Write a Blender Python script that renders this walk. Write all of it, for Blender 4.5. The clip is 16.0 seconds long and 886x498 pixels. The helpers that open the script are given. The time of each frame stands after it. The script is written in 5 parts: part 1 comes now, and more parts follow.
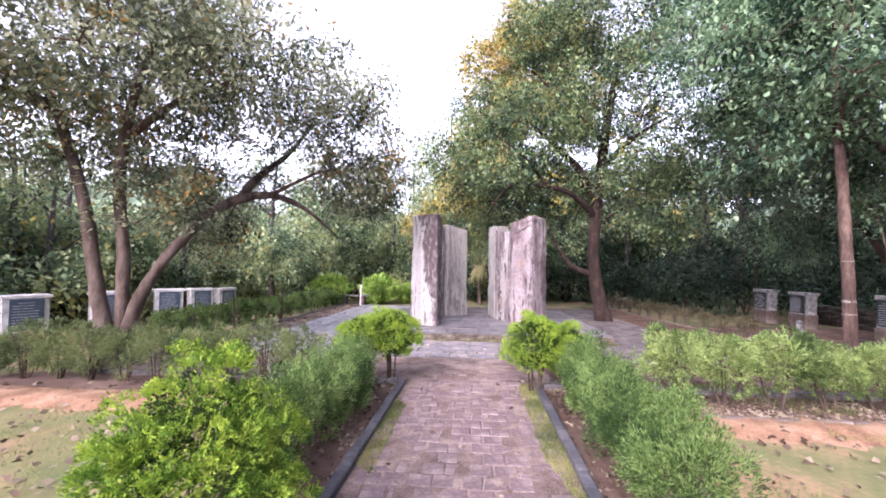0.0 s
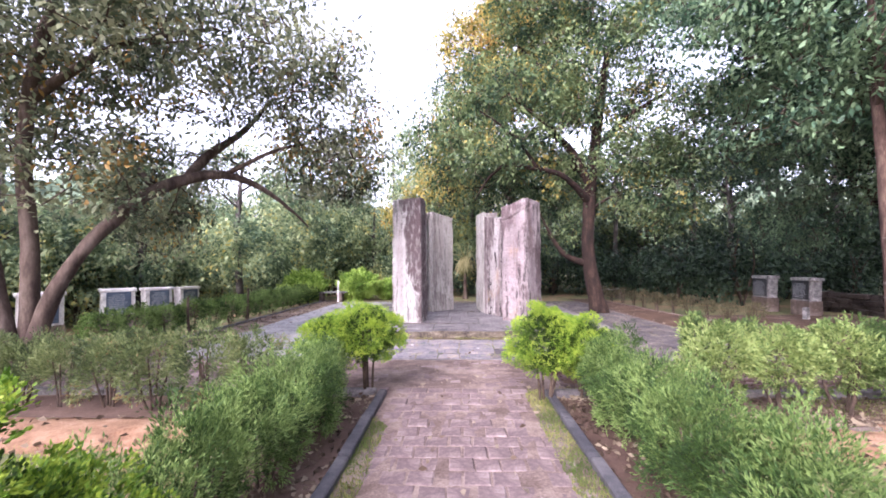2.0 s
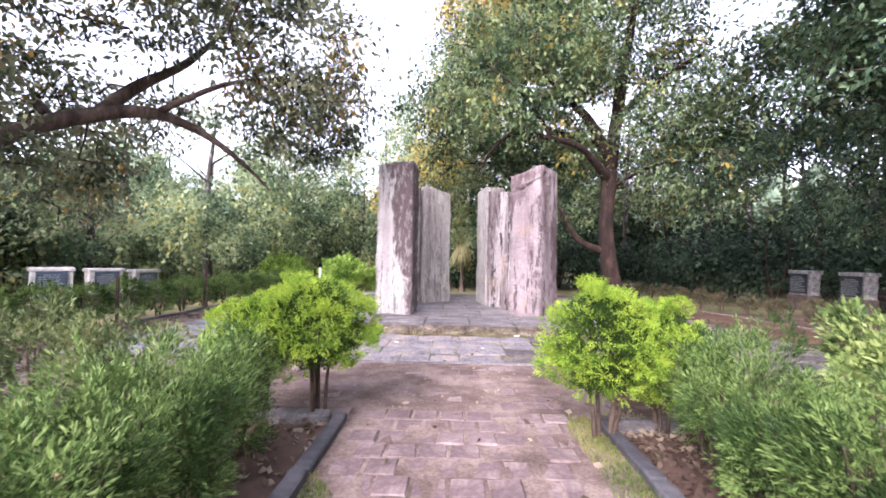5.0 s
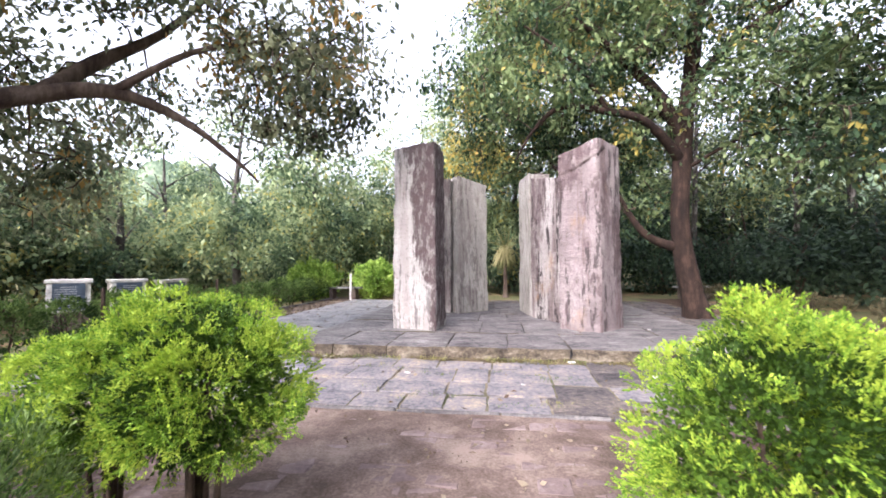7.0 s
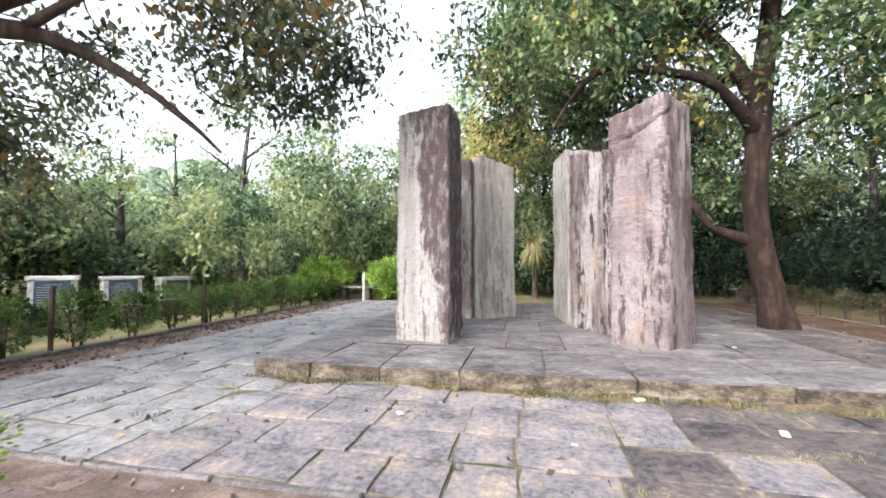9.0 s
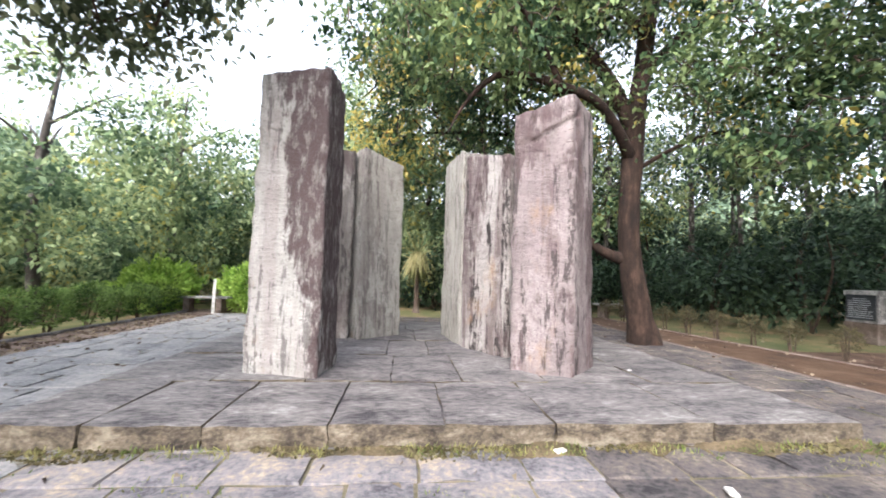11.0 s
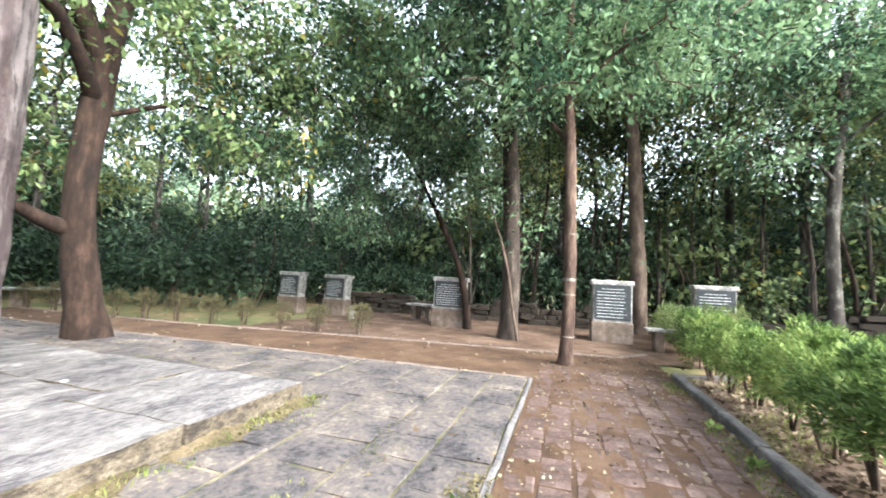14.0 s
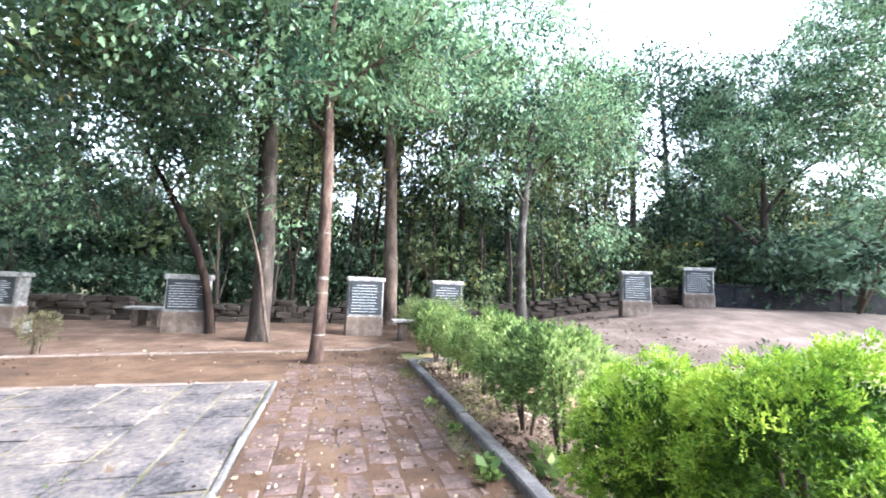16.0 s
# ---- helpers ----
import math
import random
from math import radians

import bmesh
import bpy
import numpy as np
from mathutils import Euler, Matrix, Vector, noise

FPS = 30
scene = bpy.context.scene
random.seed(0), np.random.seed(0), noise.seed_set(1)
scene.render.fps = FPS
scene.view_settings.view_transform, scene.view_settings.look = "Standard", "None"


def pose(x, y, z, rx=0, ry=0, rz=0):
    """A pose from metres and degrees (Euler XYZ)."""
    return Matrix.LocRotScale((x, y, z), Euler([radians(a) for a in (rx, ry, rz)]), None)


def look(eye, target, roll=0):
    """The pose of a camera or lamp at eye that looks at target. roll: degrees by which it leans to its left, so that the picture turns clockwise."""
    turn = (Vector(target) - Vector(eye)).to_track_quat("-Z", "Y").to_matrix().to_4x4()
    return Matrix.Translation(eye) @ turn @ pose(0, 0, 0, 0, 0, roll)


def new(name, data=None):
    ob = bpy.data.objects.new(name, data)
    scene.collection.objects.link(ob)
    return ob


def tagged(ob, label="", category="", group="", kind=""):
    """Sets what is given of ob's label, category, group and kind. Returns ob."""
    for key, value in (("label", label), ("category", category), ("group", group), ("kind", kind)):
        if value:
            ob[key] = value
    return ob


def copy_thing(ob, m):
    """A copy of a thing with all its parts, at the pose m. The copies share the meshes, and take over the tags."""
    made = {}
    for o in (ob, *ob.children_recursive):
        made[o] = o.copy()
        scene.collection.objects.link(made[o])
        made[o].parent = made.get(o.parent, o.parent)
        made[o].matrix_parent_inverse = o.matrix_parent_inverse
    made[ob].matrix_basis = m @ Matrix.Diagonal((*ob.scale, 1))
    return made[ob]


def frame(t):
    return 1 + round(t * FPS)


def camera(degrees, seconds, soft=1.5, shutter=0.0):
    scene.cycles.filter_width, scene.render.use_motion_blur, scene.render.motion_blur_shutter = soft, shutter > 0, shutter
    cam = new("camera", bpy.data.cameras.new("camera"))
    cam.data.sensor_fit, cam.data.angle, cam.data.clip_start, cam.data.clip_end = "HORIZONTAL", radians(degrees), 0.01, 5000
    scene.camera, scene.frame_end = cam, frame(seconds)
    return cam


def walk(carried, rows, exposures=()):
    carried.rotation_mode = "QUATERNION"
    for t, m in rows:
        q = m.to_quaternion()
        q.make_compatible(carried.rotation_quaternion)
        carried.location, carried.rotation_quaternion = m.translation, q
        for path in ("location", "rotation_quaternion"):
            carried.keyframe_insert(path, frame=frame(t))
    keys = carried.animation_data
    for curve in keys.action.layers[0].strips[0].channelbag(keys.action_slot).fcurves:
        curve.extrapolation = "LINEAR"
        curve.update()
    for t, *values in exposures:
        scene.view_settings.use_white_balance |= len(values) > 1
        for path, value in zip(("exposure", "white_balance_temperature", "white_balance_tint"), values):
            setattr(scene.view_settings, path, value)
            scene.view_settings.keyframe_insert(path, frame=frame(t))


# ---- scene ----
cam = camera(95.0, 16.0, soft=1.75, shutter=0.2)
PATH = [
    (0, (0.123, 0.529, 1.749), (-0.045, 2.519, 1.846), 0.7),
    (0.5, (0.147, 0.819, 1.673), (0.02, 2.811, 1.783), 0.4),
    (1, (0.122, 1.124, 1.656), (0.005, 3.119, 1.732), 0.2),
    (1.5, (0.03, 1.395, 1.657), (-0.055, 3.392, 1.719), -0.3),
    (2, (-0.043, 1.693, 1.592), (-0.12, 3.69, 1.671), -0.4),
    (2.5, (-0.167, 1.907, 1.615), (-0.205, 3.906, 1.658), -0.5),
    (3, (-0.22, 2.142, 1.582), (-0.214, 4.142, 1.597), -0.5),
    (3.5, (-0.193, 2.389, 1.397), (-0.128, 4.388, 1.427), -0.1),
    (4, (-0.189, 2.762, 1.272), (-0.144, 4.759, 1.355), 0.2),
    (4.2, (-0.175, 2.915, 1.262), (-0.158, 4.914, 1.326), 0.5),
    (6.5, (-0.008, 4.765, 1.25), (-0.185, 6.756, 1.312), -0.1),
    (7, (0.096, 5.134, 1.242), (-0.187, 7.112, 1.321), -0.3),
    (7.5, (0.091, 5.457, 1.215), (-0.261, 7.423, 1.307), -0.1),
    (8, (0.086, 5.862, 1.182), (-0.349, 7.813, 1.243), -0.4),
    (10.5, (-0.128, 7.347, 1.207), (-0.207, 9.342, 1.327), 1.5),
    (11, (-0.148, 7.574, 1.194), (0.034, 9.561, 1.329), 1.7),
    (11.5, (-0.126, 7.786, 1.176), (0.385, 9.715, 1.314), 1.9),
    (12, (-0.099, 7.962, 1.189), (0.807, 9.742, 1.304), 2.5),
    (12.5, (-0.003, 8.075, 1.176), (1.291, 9.594, 1.303), 2.9),
    (13, (0.055, 8.105, 1.164), (1.635, 9.323, 1.306), 3.2),
    (13.5, (0.052, 8.149, 1.185), (1.833, 9.048, 1.322), 3.3),
    (14, (0.075, 8.123, 1.195), (1.979, 8.716, 1.339), 3.0),
    (14.5, (0.06, 8.07, 1.215), (2.032, 8.364, 1.367), 2.7),
    (15, (0.05, 8.035, 1.218), (2.042, 8.027, 1.378), 2.4),
    (15.5, (0.047, 7.993, 1.227), (2.02, 7.711, 1.393), 2.2),
    (16, (0.039, 7.938, 1.265), (1.965, 7.428, 1.435), 2.4),
]
walk(cam, [(t, look(eye, target, roll)) for t, eye, target, roll in PATH],
     [(0, 2.42, 5900, 33), (4, 2.54, 5930, 30), (7, 2.48, 6150, 20), (8.1, 2.46, 6200, 12), (10.5, 2.43, 6180, 12), (12.5, 2.86, 6280, 7), (13.5, 3.06, 6380, 4), (14.5, 3.54, 5750, 6), (16, 3.66, 5620, 9)])

# ---- world, sun, exposure ----
SUN_ELEV, SUN_AZ = radians(32), radians(206)
world = bpy.data.worlds.new("world")
scene.world = world
world.use_nodes = True
wt = world.node_tree
sky = wt.nodes.new("ShaderNodeTexSky")
sky.sky_type = "NISHITA"
sky.sun_disc = False
sky.sun_elevation, sky.sun_rotation = SUN_ELEV, SUN_AZ
sky.dust_density, sky.air_density, sky.ozone_density = 4.0, 1.0, 1.0
pale = wt.nodes.new("ShaderNodeHueSaturation")
pale.inputs["Saturation"].default_value = 0.35
bg = wt.nodes["Background"]
bg.inputs["Strength"].default_value = 0.15
wt.links.new(sky.outputs[0], pale.inputs["Color"])
wt.links.new(pale.outputs[0], bg.inputs["Color"])
sun = new("sun", bpy.data.lights.new("sun", "SUN"))
sun.data.energy, sun.data.angle, sun.data.color = 0.42, radians(36), (1.0, 0.86, 0.7)
sun.matrix_world = look((0, 0, 0), (-math.sin(SUN_AZ) * math.cos(SUN_ELEV), -math.cos(SUN_AZ) * math.cos(SUN_ELEV), -math.sin(SUN_ELEV)))


# ---- materials ----
def material(name, stops, scale=3.0, rough=0.85, bump=0.3, stretch=(1, 1, 1), fine=40.0, vary=0.0, spec=0.3, crisp=0.3):
    """Colour stops over two scales of noise, with relief; vary: spread from piece to piece."""
    m = bpy.data.materials.new(name)
    m.use_nodes = True
    nt = m.node_tree
    n, l = nt.nodes, nt.links
    b = n["Principled BSDF"]
    co, mp = n.new("ShaderNodeTexCoord"), n.new("ShaderNodeMapping")
    mp.inputs["Scale"].default_value = stretch
    l.new(co.outputs["Object"], mp.inputs["Vector"])
    a, f = n.new("ShaderNodeTexNoise"), n.new("ShaderNodeTexNoise")
    a.inputs["Scale"].default_value, a.inputs["Detail"].default_value, a.inputs["Roughness"].default_value = scale, 9, 0.66
    f.inputs["Scale"].default_value, f.inputs["Detail"].default_value, f.inputs["Roughness"].default_value = fine, 5, 0.7
    l.new(mp.outputs[0], a.inputs["Vector"]), l.new(mp.outputs[0], f.inputs["Vector"])
    mixn = n.new("ShaderNodeMath")
    mixn.operation = "MULTIPLY_ADD"
    mixn.inputs[1].default_value = crisp
    l.new(f.outputs["Fac"], mixn.inputs[0]), l.new(a.outputs["Fac"], mixn.inputs[2])
    last = mixn.outputs[0]
    if vary:
        oi, va = n.new("ShaderNodeObjectInfo"), n.new("ShaderNodeMath")
        va.operation = "MULTIPLY_ADD"
        va.inputs[1].default_value = vary
        l.new(oi.outputs["Random"], va.inputs[0]), l.new(last, va.inputs[2])
        geo, vb = n.new("ShaderNodeNewGeometry"), n.new("ShaderNodeMath")
        vb.operation = "MULTIPLY_ADD"
        vb.inputs[1].default_value = vary
        l.new(geo.outputs["Random Per Island"], vb.inputs[0]), l.new(va.outputs[0], vb.inputs[2])
        last = vb.outputs[0]
    r = n.new("ShaderNodeValToRGB")
    while len(r.color_ramp.elements) < len(stops):
        r.color_ramp.elements.new(0.5)
    wide, span = 0.14 * max(0.0, crisp - 0.5), n.new("ShaderNodeMapRange")
    span.inputs["From Min"].default_value, span.inputs["From Max"].default_value = 0.35 + 0.5 * crisp - wide, 0.65 + 0.5 * crisp + 1.3 * vary + wide
    for e, (p, c) in zip(r.color_ramp.elements, stops):
        e.position, e.color = p, (*c, 1)
    l.new(last, span.inputs["Value"]), l.new(span.outputs[0], r.inputs[0]), l.new(r.outputs[0], b.inputs["Base Color"])
    b.inputs["Roughness"].default_value = rough
    b.inputs["Specular IOR Level"].default_value = spec
    if bump:
        bu = n.new("ShaderNodeBump")
        bu.inputs["Strength"].default_value, bu.inputs["Distance"].default_value = bump, 0.02
        l.new(mixn.outputs[0], bu.inputs["Height"]), l.new(bu.outputs[0], b.inputs["Normal"])
    return m


def leaf_material(name, dark, mid, light, accent=None, share=0.0, gloss=0.6, through_it=0.3, grain=0.18, clump=1.3):
    """Leaves: colour varies from leaf to leaf and from clump to clump; part of the light passes through."""
    m = bpy.data.materials.new(name)
    m.use_nodes = True
    nt = m.node_tree
    n, l = nt.nodes, nt.links
    b, out = n["Principled BSDF"], n["Material Output"]
    geo, co, a = n.new("ShaderNodeNewGeometry"), n.new("ShaderNodeTexCoord"), n.new("ShaderNodeTexNoise")
    a.inputs["Scale"].default_value, a.inputs["Detail"].default_value = clump, 2
    l.new(co.outputs["Object"], a.inputs["Vector"])
    s = n.new("ShaderNodeMath")
    s.operation = "MULTIPLY_ADD"
    s.inputs[1].default_value = grain
    l.new(geo.outputs["Random Per Island"], s.inputs[0]), l.new(a.outputs["Fac"], s.inputs[2])
    r = n.new("ShaderNodeValToRGB")
    stops = [(0.4, dark), (0.475 + grain / 2, mid), (0.45 + grain, light)]
    while len(r.color_ramp.elements) < 3:
        r.color_ramp.elements.new(0.5)
    for e, (p, c) in zip(r.color_ramp.elements, stops):
        e.position, e.color = p, (*c, 1)
    l.new(s.outputs[0], r.inputs[0])
    col = r.outputs[0]
    if accent:
        a2, g, mx = n.new("ShaderNodeTexNoise"), n.new("ShaderNodeMath"), n.new("ShaderNodeMixRGB")
        a2.inputs["Scale"].default_value = 0.8
        l.new(co.outputs["Object"], a2.inputs["Vector"])
        s2 = n.new("ShaderNodeMath")
        s2.operation = "MULTIPLY_ADD"
        s2.inputs[1].default_value = 0.25
        l.new(geo.outputs["Random Per Island"], s2.inputs[0]), l.new(a2.outputs["Fac"], s2.inputs[2])
        g.operation = "GREATER_THAN"
        g.inputs[1].default_value = 0.82 - share
        l.new(s2.outputs[0], g.inputs[0]), l.new(g.outputs[0], mx.inputs[0])
        l.new(col, mx.inputs[1])
        mx.inputs[2].default_value = (*accent, 1)
        col = mx.outputs[0]
    l.new(col, b.inputs["Base Color"])
    b.inputs["Roughness"].default_value = gloss
    b.inputs["Specular IOR Level"].default_value = 0.25
    tr, mix = n.new("ShaderNodeBsdfTranslucent"), n.new("ShaderNodeMixShader")
    mix.inputs[0].default_value = through_it
    l.new(col, tr.inputs["Color"])
    l.new(b.outputs[0], mix.inputs[1]), l.new(tr.outputs[0], mix.inputs[2]), l.new(mix.outputs[0], out.inputs["Surface"])
    return m


M_SOIL = material("soil_and_grass", [(0.0, (0.085, 0.105, 0.04)), (0.5, (0.145, 0.14, 0.06)), (0.72, (0.22, 0.16, 0.085)), (1.0, (0.32, 0.195, 0.115))], 0.55, 0.95, 0.5, fine=18)
M_EARTH = material("bare_brown_earth", [(0.0, (0.0423, 0.0245, 0.0157)), (0.5, (0.0754, 0.0426, 0.0247)), (1.0, (0.119, 0.0761, 0.0495))], 1.6, 0.95, 0.5, fine=60)
M_PAVER = material("worn_pink_paver", [(0.0, (0.075, 0.057, 0.055)), (0.4, (0.13, 0.095, 0.092)), (0.75, (0.182, 0.136, 0.13)), (1.0, (0.25, 0.20, 0.19))], 1.7, 0.9, 0.5, fine=30, vary=0.07, crisp=0.5)
M_FLAG = material("grey_flagstone", [(0.0, (0.02652, 0.02448, 0.02856)), (0.3, (0.05916, 0.05406, 0.05712)), (0.5, (0.09792, 0.0867, 0.08772)), (0.72, (0.1274, 0.1061, 0.09384)), (1.0, (0.2142, 0.1836, 0.1663))], 2.2, 0.78, 0.6, fine=22, vary=0.04, spec=0.25, crisp=0.9)
M_FLAG_DUSTY = material("dusty_yellowed_flagstone", [(0.0, (0.06375, 0.0612, 0.07225)), (0.3, (0.136, 0.1292, 0.1428)), (0.6, (0.2125, 0.1955, 0.204)), (0.85, (0.289, 0.2422, 0.1997)), (1.0, (0.374, 0.3145, 0.2422))], 2.4, 0.8, 0.6, fine=24, vary=0.04, spec=0.3, crisp=0.95)
# Flagstone with the sky's bluish sheen on the west side painted in.
M_FLAG_SHEEN = material("sky_sheen_flagstone", [(0.0, (0.09, 0.09, 0.0963)), (0.3, (0.171, 0.171, 0.18)), (0.6, (0.252, 0.2475, 0.252)), (1.0, (0.351, 0.333, 0.3195))], 2.2, 0.75, 0.6, fine=24, vary=0.05, spec=0.3, crisp=0.95)
M_STEP = material("weathered_step_stone", [(0.0, (0.0224, 0.0216, 0.0256)), (0.25, (0.064, 0.0592, 0.064)), (0.45, (0.124, 0.1136, 0.1168)), (0.65, (0.176, 0.1624, 0.16)), (0.85, (0.235, 0.224, 0.22)), (1.0, (0.34, 0.328, 0.322))], 3.2, 0.62, 1.0, stretch=(0.7, 1.5, 1), fine=20, vary=0.07, crisp=1.0)
M_KERB = material("dark_kerb_stone", [(0.0, (0.0224, 0.0224, 0.0268)), (0.5, (0.0447, 0.0447, 0.0514)), (1.0, (0.0982, 0.0943, 0.0982))], 5, 0.8, 0.5, fine=50, vary=0.15)
M_KERB_GREY = material("grey_kerb_stone", [(0.0, (0.055, 0.052, 0.056)), (0.5, (0.105, 0.098, 0.10)), (1.0, (0.20, 0.185, 0.18))], 5, 0.9, 0.5, fine=40, vary=0.12, crisp=0.5)
M_EDGING = material("earthy_edging_stone", [(0.0, (0.07, 0.05, 0.042)), (0.5, (0.125, 0.095, 0.082)), (1.0, (0.20, 0.165, 0.15))], 4, 0.95, 0.5, fine=40, vary=0.12)
M_BARK = material("red_brown_bark", [(0.0, (0.00715, 0.004225, 0.003575)), (0.5, (0.02015, 0.01138, 0.00845)), (1.0, (0.04875, 0.0299, 0.0221))], 6, 0.95, 0.9, stretch=(1, 1, 0.3), fine=40)
M_BARK_RED = material("ruddy_bark", [(0.0, (0.02, 0.0125, 0.01)), (0.5, (0.058, 0.035, 0.027)), (1.0, (0.13, 0.09, 0.07))], 6, 0.95, 0.9, stretch=(1, 1, 0.3), fine=40)
M_BARK_DARK = material("dark_grey_bark", [(0.0, (0.014, 0.011, 0.01)), (0.6, (0.042, 0.032, 0.027)), (1.0, (0.10, 0.08, 0.068))], 6, 0.95, 0.9, stretch=(1, 1, 0.3), fine=40)
M_BARK_PALE = material("pale_tan_bark", [(0.0, (0.03825, 0.0255, 0.0204)), (0.5, (0.08175, 0.05865, 0.0459)), (1.0, (0.138, 0.1065, 0.087))], 5, 0.95, 0.9, stretch=(1, 1, 0.35), fine=30)
M_BARK_GREY = material("grey_bark", [(0.0, (0.022, 0.019, 0.017)), (0.6, (0.055, 0.048, 0.043)), (1.0, (0.19, 0.18, 0.165))], 4, 0.95, 0.8, stretch=(1, 1, 0.5), fine=40)
M_TWIG = material("dark_twig", [(0.0, (0.035, 0.025, 0.02)), (1.0, (0.10, 0.07, 0.05))], 8, 0.95, 0.0)
M_WHITE = material("whitewash_band", [(0.0, (0.0683, 0.0536, 0.0439)), (0.5, (0.146, 0.132, 0.117)), (1.0, (0.254, 0.239, 0.22))], 12, 0.9, 0.3)
M_CONCRETE = material("grey_concrete", [(0.0, (0.09, 0.088, 0.088)), (0.5, (0.21, 0.205, 0.20)), (1.0, (0.40, 0.39, 0.37))], 5, 0.85, 0.4)
M_CONCRETE_PALE = material("pale_concrete", [(0.0, (0.34, 0.325, 0.31)), (0.5, (0.56, 0.545, 0.53)), (1.0, (0.70, 0.685, 0.67))], 5, 0.85, 0.4)
M_PLINTH = material("stained_cream_plinth", [(0.0, (0.0648, 0.0494, 0.0393)), (0.5, (0.119, 0.0917, 0.0756)), (1.0, (0.194, 0.155, 0.136))], 4, 0.9, 0.3)
M_PLAQUE = material("black_granite_plaque", [(0.0, (0.012, 0.014, 0.018)), (1.0, (0.03, 0.034, 0.04))], 20, 0.3, 0.0, spec=0.5)
M_PLAQUE_BLUE = material("blue_grey_plaque", [(0.0, (0.036, 0.052, 0.08)), (1.0, (0.072, 0.1, 0.144))], 12, 0.35, 0.0, spec=0.5)
M_INK = material("pale_lettering", [(0.0, (0.42, 0.44, 0.46)), (1.0, (0.62, 0.64, 0.66))], 30, 0.7, 0.0)
M_RUBBLE = material("mossy_rubble_stone", [(0.0, (0.00945, 0.00777, 0.00648)), (0.5, (0.0235, 0.0182, 0.0147)), (1.0, (0.0575, 0.0446, 0.0367))], 4, 0.95, 0.6, fine=30, vary=0.08)
M_LITTER = leaf_material("dry_leaf", (0.0525, 0.036, 0.0255), (0.1125, 0.081, 0.05625), (0.225, 0.1837, 0.1312), None, 0, 0.8, 0.1)
M_GRASS = leaf_material("grass_blade", (0.05, 0.085, 0.018), (0.11, 0.15, 0.035), (0.23, 0.23, 0.08), None, 0, 0.6, 0.3)
M_LEAF_LEFT = leaf_material("broad_leaf_olive", (0.05, 0.07, 0.042), (0.15, 0.185, 0.105), (0.30, 0.32, 0.19), (0.34, 0.22, 0.07), 0.035, 0.55, 0.45)
M_LEAF_BIG = leaf_material("broad_leaf_green", (0.017, 0.038, 0.021), (0.062, 0.11, 0.052), (0.175, 0.235, 0.10), (0.34, 0.29, 0.08), 0.01, 0.55, 0.35)
M_LEAF_DARK = leaf_material("dark_blue_green_leaf", (0.01478, 0.0359, 0.02323), (0.07181, 0.1373, 0.07814), (0.2006, 0.301, 0.1637), None, 0, 0.6, 0.38)
# Woodland leaf with the shade under the trees put into its colour.
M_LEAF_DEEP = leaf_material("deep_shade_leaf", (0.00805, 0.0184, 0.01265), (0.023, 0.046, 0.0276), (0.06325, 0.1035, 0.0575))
M_FRESH = leaf_material("fresh_green_spray", (0.05022, 0.0904, 0.02809), (0.1507, 0.226, 0.06529), (0.3013, 0.3813, 0.1302), None, 0, 0.6, 0.4)
M_GOLD_DEEP = leaf_material("green_gold_spray", (0.041, 0.1025, 0.00902), (0.1394, 0.2583, 0.0246), (0.3034, 0.4182, 0.04756), None, 0, 0.6, 0.35, 0.28, 8)
M_LEAF_YELLOW = leaf_material("yellow_leaf", (0.10, 0.11, 0.03), (0.27, 0.25, 0.07), (0.46, 0.38, 0.11), (0.42, 0.27, 0.08), 0.05, 0.6, 0.5)
M_PAVER_DARK = material("dark_red_brown_paver", [(0.0, (0.04, 0.028, 0.026)), (0.4, (0.08, 0.053, 0.047)), (0.75, (0.122, 0.082, 0.072)), (1.0, (0.18, 0.132, 0.118))], 1.7, 0.9, 0.5, fine=30, vary=0.07, crisp=0.5)
M_LEAF_FAR = leaf_material("woodland_leaf", (0.016, 0.034, 0.02), (0.068, 0.108, 0.052), (0.19, 0.235, 0.10), (0.30, 0.24, 0.05), 0.02)
# Haze and sun on the far wood are put into this lighter leaf colour.
M_LEAF_HAZY = leaf_material("hazy_woodland_leaf", (0.0396, 0.0748, 0.044), (0.1584, 0.2288, 0.1188), (0.352, 0.4224, 0.22), (0.44, 0.4136, 0.1408), 0.03, 0.6, 0.45, 0.2, 0.8)
M_GOLD = leaf_material("golden_thuja_spray", (0.0663, 0.1482, 0.01404), (0.1872, 0.3198, 0.0312), (0.351, 0.468, 0.0546), None, 0, 0.6, 0.33, 0.34, 7)
# Darker green carries the shade inside the golden shrubs.
M_GOLD_SHADE = leaf_material("inner_shade_spray", (0.018, 0.045, 0.0054), (0.045, 0.096, 0.0102), (0.084, 0.156, 0.0168), None, 0, 0.7, 0.3)
M_JUNIPER = leaf_material("feathery_green_spray", (0.0165, 0.0389, 0.0105), (0.0636, 0.123, 0.0299), (0.187, 0.277, 0.0823), None, 0, 0.6, 0.35)
M_HEDGE_DULL = leaf_material("dull_green_spray", (0.035, 0.055, 0.022), (0.095, 0.135, 0.05), (0.19, 0.23, 0.09), (0.20, 0.13, 0.06), 0.05, 0.6, 0.3)


